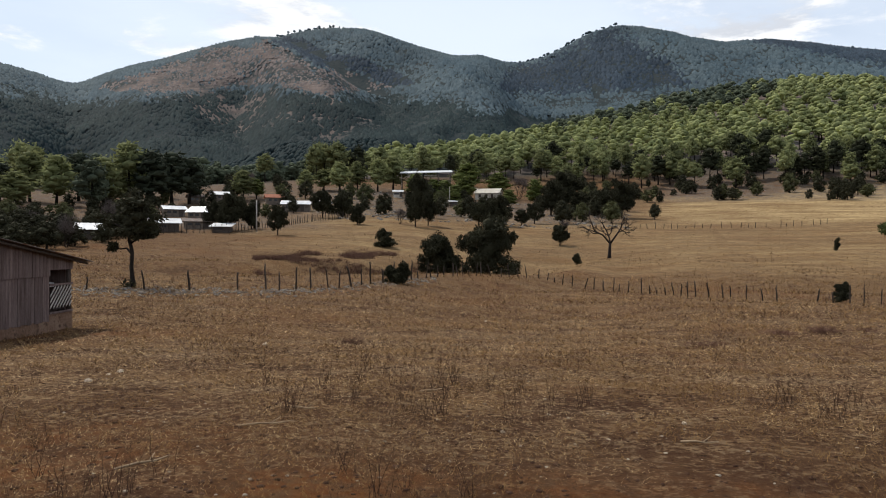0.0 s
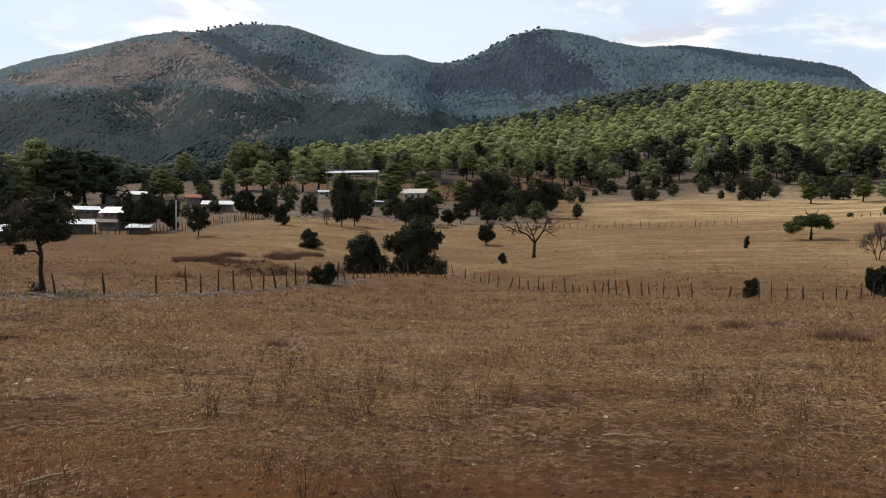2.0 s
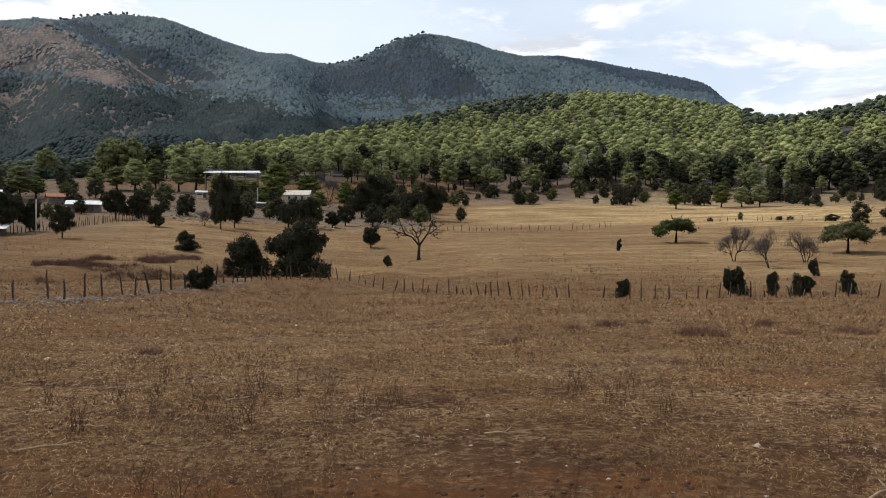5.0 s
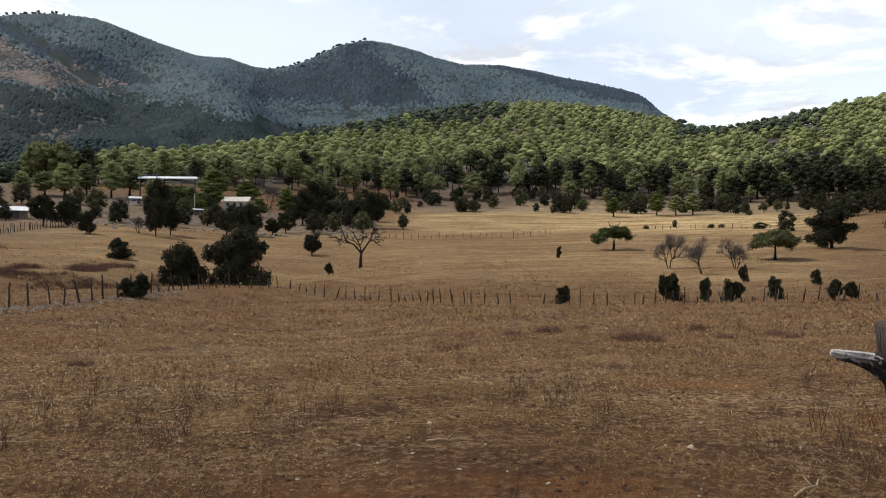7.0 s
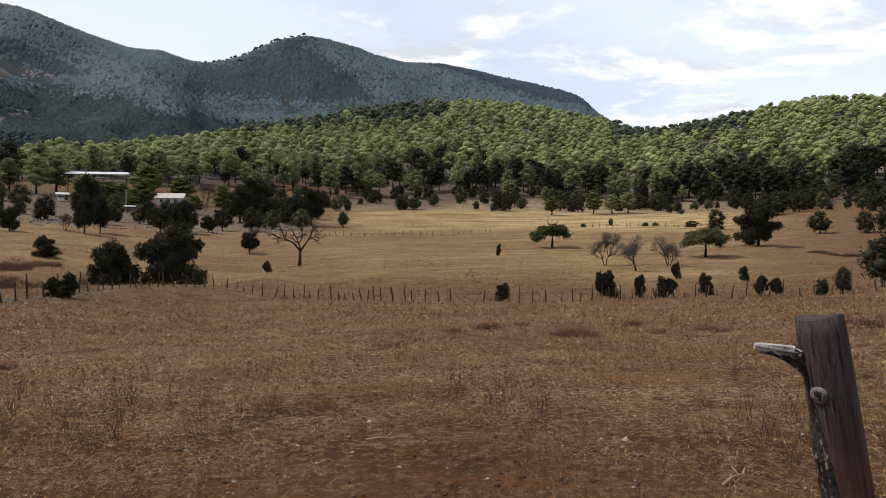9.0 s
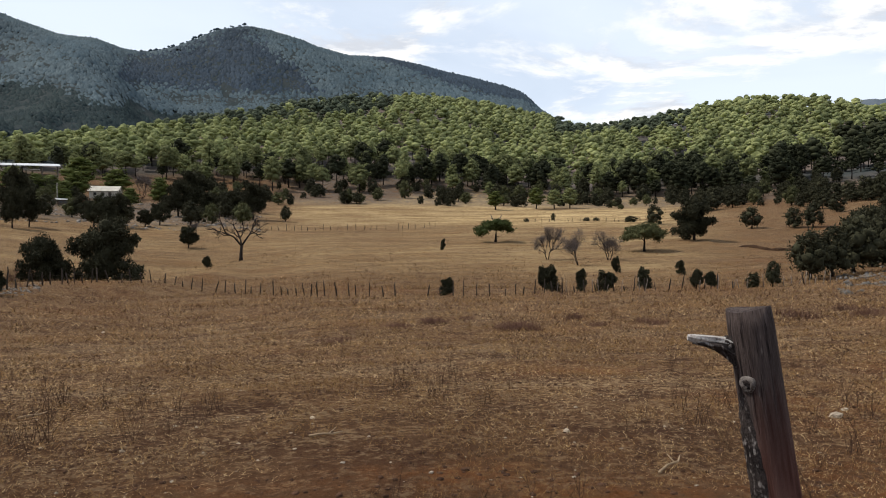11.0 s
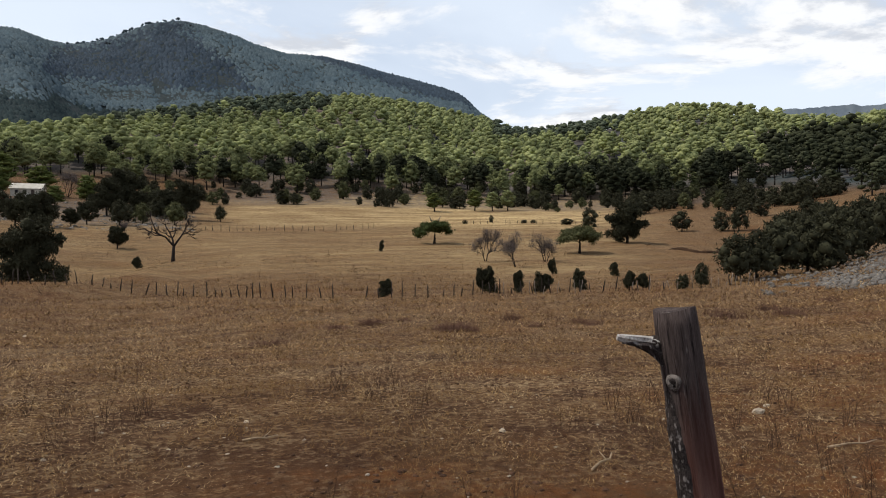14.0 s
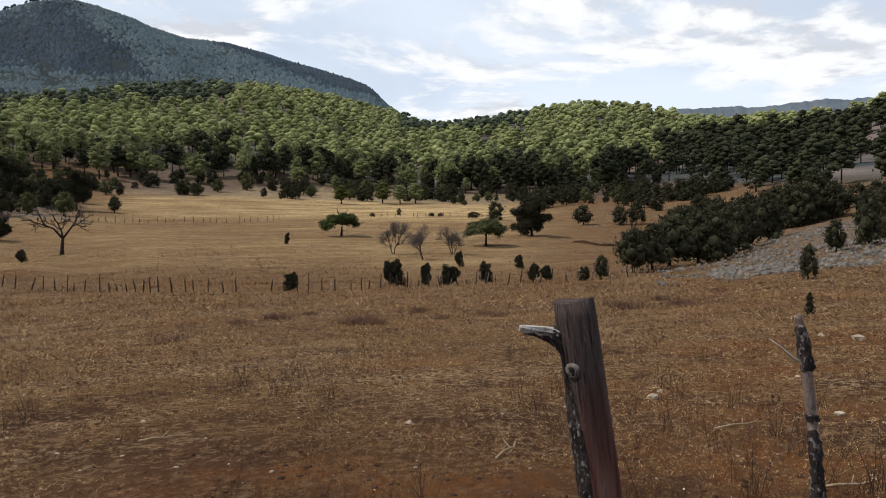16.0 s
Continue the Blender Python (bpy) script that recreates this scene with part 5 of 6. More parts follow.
        part("plank", Shape().box((0.0, y, 0.38), (0.03, min(4.25, y + w) - 0.008, 2.05)).mesh("plank", M["plank"]), e)
        y += w
    part("feed_trough", Shape().box((0.15, 0.5, 1.28), (1.2, 1.0, 1.42)).mesh("feed_trough", M["tin"]), e, "pale trough inside the bay")
    # roof sheets and rafters
    for x0, x1 in ((-0.62, 4.6), (9.4, 4.6)):
        s = Shape()
        n = 34
        y = np.linspace(-0.35, 4.8, n)
        vs = []
        for q in (0.0, 0.02):
            for xx in (x0, x1):
                vs += [(xx, t, (top(abs(xx)) if xx > 0 else 2.12 + 0.155 * xx) + 0.02 + q + 0.012 * math.sin(i * 2.1)) for i, t in enumerate(y)]
        fs = []
        for i in range(n - 1):
            fs += [(i, i + 1, n + i + 1, n + i), (2 * n + i, 3 * n + i, 3 * n + i + 1, 2 * n + i + 1), (i, 2 * n + i, 2 * n + i + 1, i + 1)]
        fs += [(0, n, 3 * n, 2 * n), (n - 1, 3 * n - 1, 4 * n - 1, 2 * n - 1)]
        s.add(vs, fs)
        part("roof", s.mesh("roof", M["old_tin"]), e, "rusty corrugated roof sheet")
    for yy in (-0.2, 1.3, 2.9, 4.4):
        s = Shape()
        s.tube([(-0.5, yy, top(0) - 0.12), (4.6, yy, top(4.6) - 0.05)], [0.04, 0.04], 6)
        part("rafter", s.mesh("rafter", M["dark"], True), e)


M["stake_pale"] = material("pale_stakes", (0.13, 0.105, 0.088), (0.25, 0.21, 0.18), 4, 0.9, 0.3, vary=0.4)
# near black: the barn's inner shade is put into the board colour
M["inside"] = material("shade_dark_boards", (0.012, 0.010, 0.009), (0.03, 0.024, 0.021), 3, 0.95, 0.3)
M["footing"] = material("earth_footing", (0.13, 0.075, 0.05), (0.22, 0.15, 0.11), 2.0, 0.95, 0.6, c3=(0.09, 0.055, 0.04))
M["slat"] = material("pale_slats", (0.3, 0.27, 0.24), (0.42, 0.39, 0.36), 4, 0.9, 0.3)
M["old_tin"] = material("rusty_sheet", (0.10, 0.08, 0.07), (0.21, 0.18, 0.165), 1.6, 0.75, 0.2, c3=(0.13, 0.06, 0.035), metal=0.15)
M["red_roof"] = material("red_roof", (0.22, 0.09, 0.06), (0.32, 0.14, 0.09), 1.5, 0.9, 0.2)
M["white"] = material("whitewash", (0.36, 0.33, 0.28), (0.52, 0.49, 0.43), 1.0, 0.9, 0.2)
M["glass"] = material("dark_window_pane", (0.02, 0.022, 0.025), (0.035, 0.035, 0.04), 1, 0.15, 0.0, spec=0.5)

# ---- village ----


def house(b, r, w, d, h, turn, roof, wall, label, pitch=0.16, shed=False, name="village_house"):
    """Walls with a door and windows, under a sheet roof that overhangs."""
    e = thing(name, Matrix.Translation(spot(b, r)) @ Matrix.Rotation(radians(-b + turn), 4, "Z"), label, "house", "village houses")
    h *= 0.85
    hw, hd, t = w / 2, d / 2, 0.16
    for lo, hi in (((-hw, -hd, -0.8), (hw, -hd + t, h)), ((-hw, hd - t, -0.8), (hw, hd, h)), ((-hw, -hd + t, -0.8), (-hw + t, hd - t, h)), ((hw - t, -hd + t, -0.8), (hw, hd - t, h))):
        part("wall", Shape().box(lo, hi).mesh("wall", M[wall]), e)
    x = w * 0.18
    part("door", Shape().box((x, -hd - 0.03, -0.05), (x + 0.85, -hd - 0.002, min(h - 0.15, 1.95))).mesh("door", M["dark"]), e, "dark plank door")
    for x in (-w * 0.3, -w * 0.02):
        f = part("window", Shape().box((x - 0.4, -hd - 0.03, h * 0.42), (x + 0.4, -hd - 0.002, h * 0.8)).mesh("window", M["dark"]), e)
        part("pane", Shape().box((x - 0.33, -hd - 0.038, h * 0.46), (x + 0.33, -hd - 0.031, h * 0.76)).mesh("pane", M["glass"]), f)
    o, n = 0.45, 18
    rise = d * pitch

    def slab(y0, z0, y1, z1):
        xs = np.linspace(-hw - o, hw + o, n)
        vs = []
        for q in (0, 0.05):
            for y, z in ((y0, z0), (y1, z1)):
                vs += [(xx, y, z + q + 0.015 * (i % 2)) for i, xx in enumerate(xs)]
        fs = []
        for i in range(n - 1):
            fs += [(i, i + 1, n + i + 1, n + i), (2 * n + i, 3 * n + i, 3 * n + i + 1, 2 * n + i + 1), (i, 2 * n + i, 2 * n + i + 1, i + 1), (n + i, n + i + 1, 3 * n + i + 1, 3 * n + i)]
        fs += [(0, n, 3 * n, 2 * n), (n - 1, 3 * n - 1, 4 * n - 1, 2 * n - 1)]
        part("roof", Shape().add(vs, fs).mesh("roof", M[roof]), e)

    if shed:
        slab(-hd - o, h + 0.02, hd + o, h + 0.02 + rise)
    else:
        slab(-hd - o, h + 0.02 - o * pitch, 0, h + 0.02 + rise * 0.9)
        slab(hd + o, h + 0.02 - o * pitch, 0, h + 0.02 + rise * 0.9)
        s = Shape()
        for x0 in (-hw, hw - t):
            s.add([(x0, -hd, h), (x0, hd, h), (x0, 0, h + rise * 0.8), (x0 + t, -hd, h), (x0 + t, hd, h), (x0 + t, 0, h + rise * 0.8)], [(0, 1, 2), (3, 5, 4), (0, 2, 5, 3), (1, 4, 5, 2)])
        part("gable", s.mesh("gable", M[wall]), e)
    return e


def village():
    low = "low house with a pale sheet metal roof"
    house(-39.7, 105, 5.6, 4.5, 1.35, 4, "tin", "dark", "long low dark shed with a pale metal roof", 0.2)
    house(-42.9, 108, 4.0, 4, 1.5, -8, "tin", "dark", "small dark shed with a grey metal roof", 0.2)
    house(-44.9, 103, 4.2, 4, 1.4, 5, "tin", "dark", "small dark shed with a grey metal roof", 0.2)
    house(-34.6, 120, 4.2, 3.6, 1.5, 6, "tin", "dark", low, 0.22)
    house(-36.3, 124, 3.4, 3.5, 1.3, -4, "tin", "wall", low, 0.2)
    house(-33.9, 161, 4.0, 4, 1.7, 10, "tin", "wall", low, 0.2)
    house(-31.8, 150, 4.0, 5, 1.7, -25, "tin", "wall", "small house with bright metal roof turned aside", 0.25)
    house(-32.2, 127, 4.2, 3.5, 1.3, 3, "old_tin", "wall", "low plastered house under a brown rusty roof", 0.15)
    house(-30.4, 118, 2.6, 2.5, 0.9, -12, "tin", "dark", "very low shed with a grey roof by the fence", 0.25, True)
    house(-30.6, 212, 4.6, 4, 2.0, 0, "tin", "wall", "distant house with a white metal roof", 0.25)
    house(-32.3, 208, 4.2, 4, 1.8, 8, "old_tin", "wall", "distant house with a rusty brown roof", 0.2)
    house(-26.5, 202, 5.0, 4, 2.0, 5, "red_roof", "wall", "distant house with a faded red roof", 0.25)
    house(-24.9, 178, 6.4, 4.5, 1.9, -6, "tin", "wall", "pale house with a light metal roof among trees", 0.22)
    house(-23.0, 186, 4.0, 4, 1.7, 12, "tin", "wall", "small pale house beside dark junipers", 0.2)
    house(-9.8, 246, 8.0, 6, 2.8, -14, "white", "white", "white house with a light roof on the rise", 0.3)
    house(-12.4, 213, 3.6, 3, 1.5, 6, "tin", "dark", "small shed with a bright metal roof", 0.2, True)
    house(-11.4, 216, 3.0, 3, 1.4, -8, "red_roof", "wall", "small shed with a brown roof", 0.2)
    house(-17.0, 222, 2.6, 3, 1.8, 0, "tin", "white", "tiny white shed half hidden by trees", 0.2)
    house(-0.5, 262, 3.6, 3, 1.6, 5, "tin", "white", "tiny distant shed with a bright roof", 0.2)
    # open hall: a long sheet roof on columns
    p = spot(-14.77, 240)
    p.z = EYE + 240 * math.tan(radians(5.55)) - 5.2
    e = thing("open_hall", Matrix.Translation(p) @ Matrix.Rotation(radians(14.77), 4, "Z"), "large open hall with a pale flat roof on columns", "hall")
    s = Shape()
    s.add([(-8.6, -5, 4.6), (8.6, -5, 5.1), (8.6, 5, 6.65), (-8.6, 5, 6.15), (-8.6, -5, 4.75), (8.6, -5, 5.25), (8.6, 5, 6.8), (-8.6, 5, 6.3)], [(0, 3, 2, 1), (4, 5, 6, 7), (0, 1, 5, 4), (1, 2, 6, 5), (2, 3, 7, 6), (3, 0, 4, 7)])
    part("roof", s.mesh("roof", M["tin"]), e, "long pale metal roof")
    for x in (-8.0, -4.0, 0, 4.0, 8.0):
        for y in (-4.4, 4.4):
            part("column", Shape().tube([(x, y, -4.5), (x, y, 5.3 + y * 0.15)], [0.13, 0.12], 8).mesh("column", M["wall"], True), e)
    part("stage_wall", Shape().box((-2, 3.2, -4), (8.2, 3.5, 3.4)).mesh("stage_wall", M["wall"]), e)
    part("lower_roof", Shape().box((-0.9, -6.4, 3.7), (3.4, -3.6, 3.85)).mesh("lower_roof", M["white"]), e, "small white lower roof")
    for b, r, h in ((-12.9, 214, 5.6), (-27.9, 118, 5.0)):
        o = thing("utility_pole", Matrix.Translation(spot(b, r)), "thin pale utility pole", "pole", "utility poles")
        part("pole", Shape().tube([(0, 0, -0.3), (0, 0, h)], [0.12, 0.08], 8).mesh("pole", M["slat"], True), o)
        part("crossarm", Shape().box((-0.6, -0.05, h - 0.5), (0.6, 0.05, h - 0.38)).mesh("crossarm", M["dark"]), o)


# ---- foreground posts ----


def near_posts():
    rng = np.random.RandomState(77)
    t, low = POST_TOP, POST_LOW
    d = (t - low).normalized()
    foot = low + d * ((-0.35 - low.z) / d.z)
    length = (t - foot).length
    m = Matrix.Translation(foot) @ d.to_track_quat("Z", "Y").to_matrix().to_4x4()
    e = thing("fence_post", m, "thick weathered wooden fence post with a broken branch stub", "post", "fence posts by the field edge")
    s = Shape()
    n, rings = 26, 34
    for i in range(rings):
        z = length * i / (rings - 1)
        for j in range(n):
            a = 2 * math.pi * j / n
            q = 0.064 * (1 + 0.05 * math.sin(2 * a + 0.6) + 0.03 * math.sin(3 * a + z * 2) + 0.035 * noise.noise(Vector((math.cos(a) * 2.5, math.sin(a) * 2.5, z * 1.6))) + 0.03 * noise.noise(Vector((math.cos(a) * 9, math.sin(a) * 9, z * 2.5))))
            if i == rings - 1:
                q *= 0.96
            s.v.append(Vector((q * math.cos(a), q * math.sin(a), z + (0.004 * math.sin(a * 2) if i == rings - 1 else 0))))
    for i in range(rings - 1):
        for j in range(n):
            a, b = i * n + j, i * n + (j + 1) % n
            s.f.append((a, b, b + n, a + n))
    s.f.append(tuple((rings - 1) * n + j for j in range(n)))
    me = s.mesh("shaft", M["post"], True)
    me.polygons[len(me.polygons) - 1].use_smooth = False
    part("shaft", me, e)
    inv = m.inverted()
    a, b = inv @ STUB_TIP, inv @ STUB_ROOT
    side = (a - b)
    s = Shape()
    s.tube([b - side * 0.5 + Vector((0, 0, -0.02)), b, b.lerp(a, 0.35) + Vector((0, 0, 0.003)), b.lerp(a, 0.8) + Vector((0, 0, 0.002)), a.lerp(b, 0.03) + Vector((0, 0, 0.004))], [0.022, 0.0165, 0.0135, 0.013, 0.009], 12, 0.2, rng)
    part("branch_stub", s.mesh("branch_stub", M["stub"]), e, "pale broken branch stub")
    s = Shape()
    s.tube([b - side * 0.4 + Vector((0, 0, -0.10)), b - side * 0.1 + Vector((0, 0, -0.045)), b.lerp(a, 0.22) + Vector((0, 0, -0.016)), b.lerp(a, 0.55) + Vector((0, 0, -0.011)), b.lerp(a, 0.86) + Vector((0, 0, -0.009))], [0.012, 0.021, 0.019, 0.012, 0.007], 10, 0.25, rng)
    part("stub_bark", s.mesh("stub_bark", M["flake"]), e, "dark torn bark under the stub")
    s = Shape()
    s.tube([b - side * 0.32 + Vector((0, 0, -0.02)), b + side * 0.12 + Vector((0, 0, 0.002))], [0.027, 0.02], 10, 0.3, rng)
    part("stub_collar", s.mesh("stub_collar", M["flake"], True), e)
    k = inv @ KNOT
    out = Vector((k.x, k.y, 0)).normalized()
    # a healed branch end: a raised pale lip round a dark sunken heart
    turn = Matrix.Translation(out * 0.058 + Vector((0, 0, k.z))) @ out.to_track_quat("Z", "Y").to_matrix().to_4x4()
    s = Shape()
    for i in range(20):
        u = 2 * math.pi * i / 20
        for j in range(10):
            w = 2 * math.pi * j / 10
            q = 0.0155 + 0.0095 * math.cos(w) + 0.002 * math.sin(3 * u)
            s.v.append(turn @ Vector((q * math.cos(u), q * math.sin(u) * 1.1, 0.011 * math.sin(w) + 0.002 * math.sin(2 * u + 1))))
    for i in range(20):
        for j in range(10):
            s.f.append((i * 10 + j, (i + 1) % 20 * 10 + j, (i + 1) % 20 * 10 + (j + 1) % 10, i * 10 + (j + 1) % 10))
    part("knot", s.mesh("knot", M["knot"], True), e, "pale rounded lip of a knot")
    s = Shape()
    rows = []
    for q, z in ((0.016, 0.006), (0.011, 0.0095), (0.005, 0.0105), (0.0, 0.0095)):
        rows.append(len(s.v))
        for i in range(12):
            u = 2 * math.pi * i / 12
            s.v.append(turn @ Vector((q * math.cos(u), q * math.sin(u) * 1.1, z + 0.0015 * math.sin(5 * u) * (q > 0.004))))
    for c in range(3):
        for i in range(12):
            s.f.append((rows[c] + i, rows[c] + (i + 1) % 12, rows[c + 1] + (i + 1) % 12, rows[c + 1] + i))
    part("knot_heart", s.mesh("knot_heart", M["flake"], True), e, "dark heart of the knot")
    # bark left along one edge below the knot
    ang = math.atan2(b.y, b.x)
    eye = inv @ Vector((0, 0, 1.6))
    turn_to = 1 if math.sin(math.atan2(eye.y, eye.x) - ang) > 0 else -1
    s = Shape()
    cols, rows = 22, 110
    for i in range(rows):
        f = i / (rows - 1)
        z = 0.06 + (k.z - 0.03 - 0.06) * f
        down = (k.z - z) / 0.5
        wide = float(np.interp(down, [0, 0.12, 0.5, 0.8, 1.2, 2.4], [0.35, 0.62, 1.05, 1.0, 0.9, 0.9])) + 0.10 * noise.noise(Vector((0, 3, z * 22))) + 0.06 * noise.noise(Vector((7, 3, z * 70)))
        for j in range(cols):
            g = j / (cols - 1)
            w = ang + turn_to * (-0.7 + (0.7 + wide) * g)
            rim = min(1, 6 * g, 6 * (1 - g)) * min(1, (1 - f) * 14)
            q = 0.0615 + rim * (0.0075 + 0.006 * noise.noise(Vector((w * 7, 0, z * 26))) + 0.004 * noise.noise(Vector((w * 18, 5, z * 70))))
            s.v.append(Vector((q * math.cos(w), q * math.sin(w), z)))
    for i in range(rows - 1):
        for j in range(cols - 1):
            c = i * cols + j
            s.f.append((c, c + 1, c + 1 + cols, c + cols) if turn_to > 0 else (c, c + cols, c + 1 + cols, c + 1))
    part("bark", s.mesh("bark", M["flake"], True), e, "dark rough strip of bark")

    # thin crooked stake
    t, low = STAKE_TOP, STAKE_LOW
    d = (t - low).normalized()
    foot = low + d * ((-0.3 - low.z) / d.z)
    length = (t - foot).length
    m = Matrix.Translation(foot) @ d.to_track_quat("Z", "Y").to_matrix().to_4x4()
    e = thing("fence_stake", m, "thin crooked stake with flaking dark bark", "post", "fence posts by the field edge")
    def line(z):
        f = z / length
        return Vector((0.010 * math.sin(f * 9), 0.008 * math.cos(f * 7), z))

    def sleeve(z0, z1, r0, r1, rough, mat, name, label):
        n = max(8, int((z1 - z0) / 0.012))
        s = Shape()
        m2 = 14
        for i in range(n + 1):
            z = z0 + (z1 - z0) * i / n
            end = min(1.0, 0.72 + 6 * min(i, n - i) / n)
            for j in range(m2):
                w = 2 * math.pi * j / m2
                q = (r0 + (r1 - r0) * i / n) * end * (1 + rough * noise.noise(Vector((math.cos(w) * 1.6, math.sin(w) * 1.6, z * 26))) + 0.6 * rough * noise.noise(Vector((math.cos(w) * 4, math.sin(w) * 4, z * 70))))
                s.v.append(line(z + 0.012 * noise.noise(Vector((w, 2, z0 * 9))) * (i in (0, n))) + Vector((q * math.cos(w), q * math.sin(w), 0)))
        for i in range(n):
            for j in range(m2):
                s.f.append((i * m2 + j, i * m2 + (j + 1) % m2, (i + 1) * m2 + (j + 1) % m2, (i + 1) * m2 + j))
        s.f.append(tuple(n * m2 + j for j in range(m2)))
        part(name, s.mesh(name, mat, True), e, label)

    sleeve(0.0, length, 0.022, 0.0165, 0.18, M["stake"], "shaft", "bare grey stake wood")
    sleeve(0.0, length - 0.385, 0.0275, 0.022, 0.3, M["flake"], "bark", "dark flaking bark")
    sleeve(length - 0.37, length - 0.345, 0.0225, 0.0215, 0.3, M["flake"], "bark", "dark flaking bark")
    sleeve(length - 0.195, length - 0.035, 0.0235, 0.019, 0.4, M["flake"], "bark", "dark flaking bark")
    inv = m.inverted()
    a = inv @ TWIG_TIP
    z = length - 0.175
    root = line(z)
    part("twig", Shape().tube([root, root.lerp(a, 0.35) + Vector((0, 0, -0.006)), root.lerp(a, 0.7), a], [0.005, 0.0042, 0.003, 0.0014], 6).mesh("twig", M["slat"], True), e, "thin pale side twig")
    # young juniper behind it
    blobs = [((0.05 * math.sin(i * 2.4) * (1 - i / 12), 0.05 * math.cos(i * 2.4) * (1 - i / 12), 0.07 + 0.046 * i), (0.085 * (1 - i / 13) + 0.012,) * 3) for i in range(12)]
    tree("juniper_sapling", "tiny dark juniper sapling in the dry field", "sapling", 54.45, 22.5, trunk_mesh(rng, 0.5, 0.012, 0.02), fast_mesh("crown", *crown_arrays(rng, blobs, 40, 0.05, 0.6), M["juniper"]))


def post_wood():
    """Bleached grey wood with dark streaks, red where the outer wood came off below."""
    m = material("weathered_post_wood", (0.030, 0.022, 0.021), (0.098, 0.075, 0.069), 9, 0.85, 1.0, c3=(0.014, 0.011, 0.011), spots=0.56, stretch=(5, 5, 0.35), bump_distance=0.006)
    nt = m.node_tree
    N, L = nt.nodes.new, nt.links.new
    bsdf = nt.nodes["Principled BSDF"]
    old = bsdf.inputs["Base Color"].links[0].from_socket
    co, sep, mp, wob, fall = N("ShaderNodeTexCoord"), N("ShaderNodeSeparateXYZ"), N("ShaderNodeMapping"), N("ShaderNodeTexNoise"), N("ShaderNodeMapRange")
    L(co.outputs["Object"], sep.inputs[0])
    L(co.outputs["Object"], mp.inputs[0])
    mp.inputs["Scale"].default_value = (26, 26, 2.2)
    wob.inputs["Scale"].default_value, wob.inputs["Detail"].default_value = 1.0, 6
    L(mp.outputs[0], wob.inputs["Vector"])
    add = N("ShaderNodeMath")
    add.operation, add.inputs[1].default_value = "MULTIPLY_ADD", 0.9
    L(wob.outputs[0], add.inputs[0])
    L(sep.outputs[2], add.inputs[2])
    fall.inputs[1].default_value, fall.inputs[2].default_value = 1.98, 1.66
    L(add.outputs[0], fall.inputs[0])
    red = N("ShaderNodeMix")
    red.data_type = "RGBA"
    red.inputs[6].default_value, red.inputs[7].default_value = (0.060, 0.026, 0.021, 1), (0.20, 0.105, 0.085, 1)
    tone = N("ShaderNodeMapRange")
    tone.inputs[1].default_value, tone.inputs[2].default_value = 0.35, 0.66
    L(wob.outputs[0], tone.inputs[0])
    L(tone.outputs[0], red.inputs[0])
    mix = N("ShaderNodeMix")
    mix.data_type = "RGBA"
    L(fall.outputs[0], mix.inputs[0])
    L(old, mix.inputs[6])
    L(red.outputs[2], mix.inputs[7])
    # narrow pale scratches along the grain
    sc, mp2, r2, top = N("ShaderNodeTexNoise"), N("ShaderNodeMapping"), N("ShaderNodeMapRange"), N("ShaderNodeMix")
    L(co.outputs["Object"], mp2.inputs[0])
    mp2.inputs["Scale"].default_value = (90, 90, 7)
    sc.inputs["Scale"].default_value, sc.inputs["Detail"].default_value = 1.0, 3
    L(mp2.outputs[0], sc.inputs["Vector"])
    r2.inputs[1].default_value, r2.inputs[2].default_value, r2.inputs[4].default_value = 0.66, 0.74, 0.75
    L(sc.outputs[0], r2.inputs[0])
    top.data_type = "RGBA"
    L(r2.outputs[0], top.inputs[0])
    L(mix.outputs[2], top.inputs[6])
    top.inputs[7].default_value = (0.24, 0.21, 0.195, 1)
    L(top.outputs[2], bsdf.inputs["Base Color"])
    return m


M["post"] = post_wood()
M["flake"] = material("rough_dark_bark", (0.012, 0.010, 0.010), (0.055, 0.044, 0.041), 28, 0.95, 1.0, c3=(0.20, 0.18, 0.17), spots=0.56, stretch=(1, 1, 0.6), bump_distance=0.008)
POST_TOP, POST_LOW = Vector((1.422, 1.796, 1.415)), Vector((1.503, 1.761, 0.83))
STUB_TIP, STUB_ROOT, KNOT = Vector((1.262, 1.86, 1.326)), Vector((1.372, 1.815, 1.316)), Vector((1.36, 1.744, 1.197))
STAKE_TOP, STAKE_LOW = Vector((2.259, 1.637, 1.344)), Vector((2.333, 1.59, 0.71))
TWIG_TIP = Vector((2.18, 1.679, 1.262))
M["stub"] = material("bleached_wood", (0.24, 0.215, 0.20), (0.52, 0.49, 0.46), 22, 0.85, 0.8, c3=(0.04, 0.032, 0.03), spots=0.63, stretch=(1, 1, 1), bump_distance=0.006)
M["knot"] = material("knot_wood", (0.035, 0.028, 0.026), (0.20, 0.175, 0.16), 40, 0.8, 0.6, bump_distance=0.006)
M["stake"] = material("stake_wood", (0.09, 0.068, 0.06), (0.19, 0.15, 0.135), 14, 0.9, 0.9, c3=(0.34, 0.27, 0.23), spots=0.6, stretch=(1, 1, 0.5), bump_distance=0.008)

# ---- field litter ----


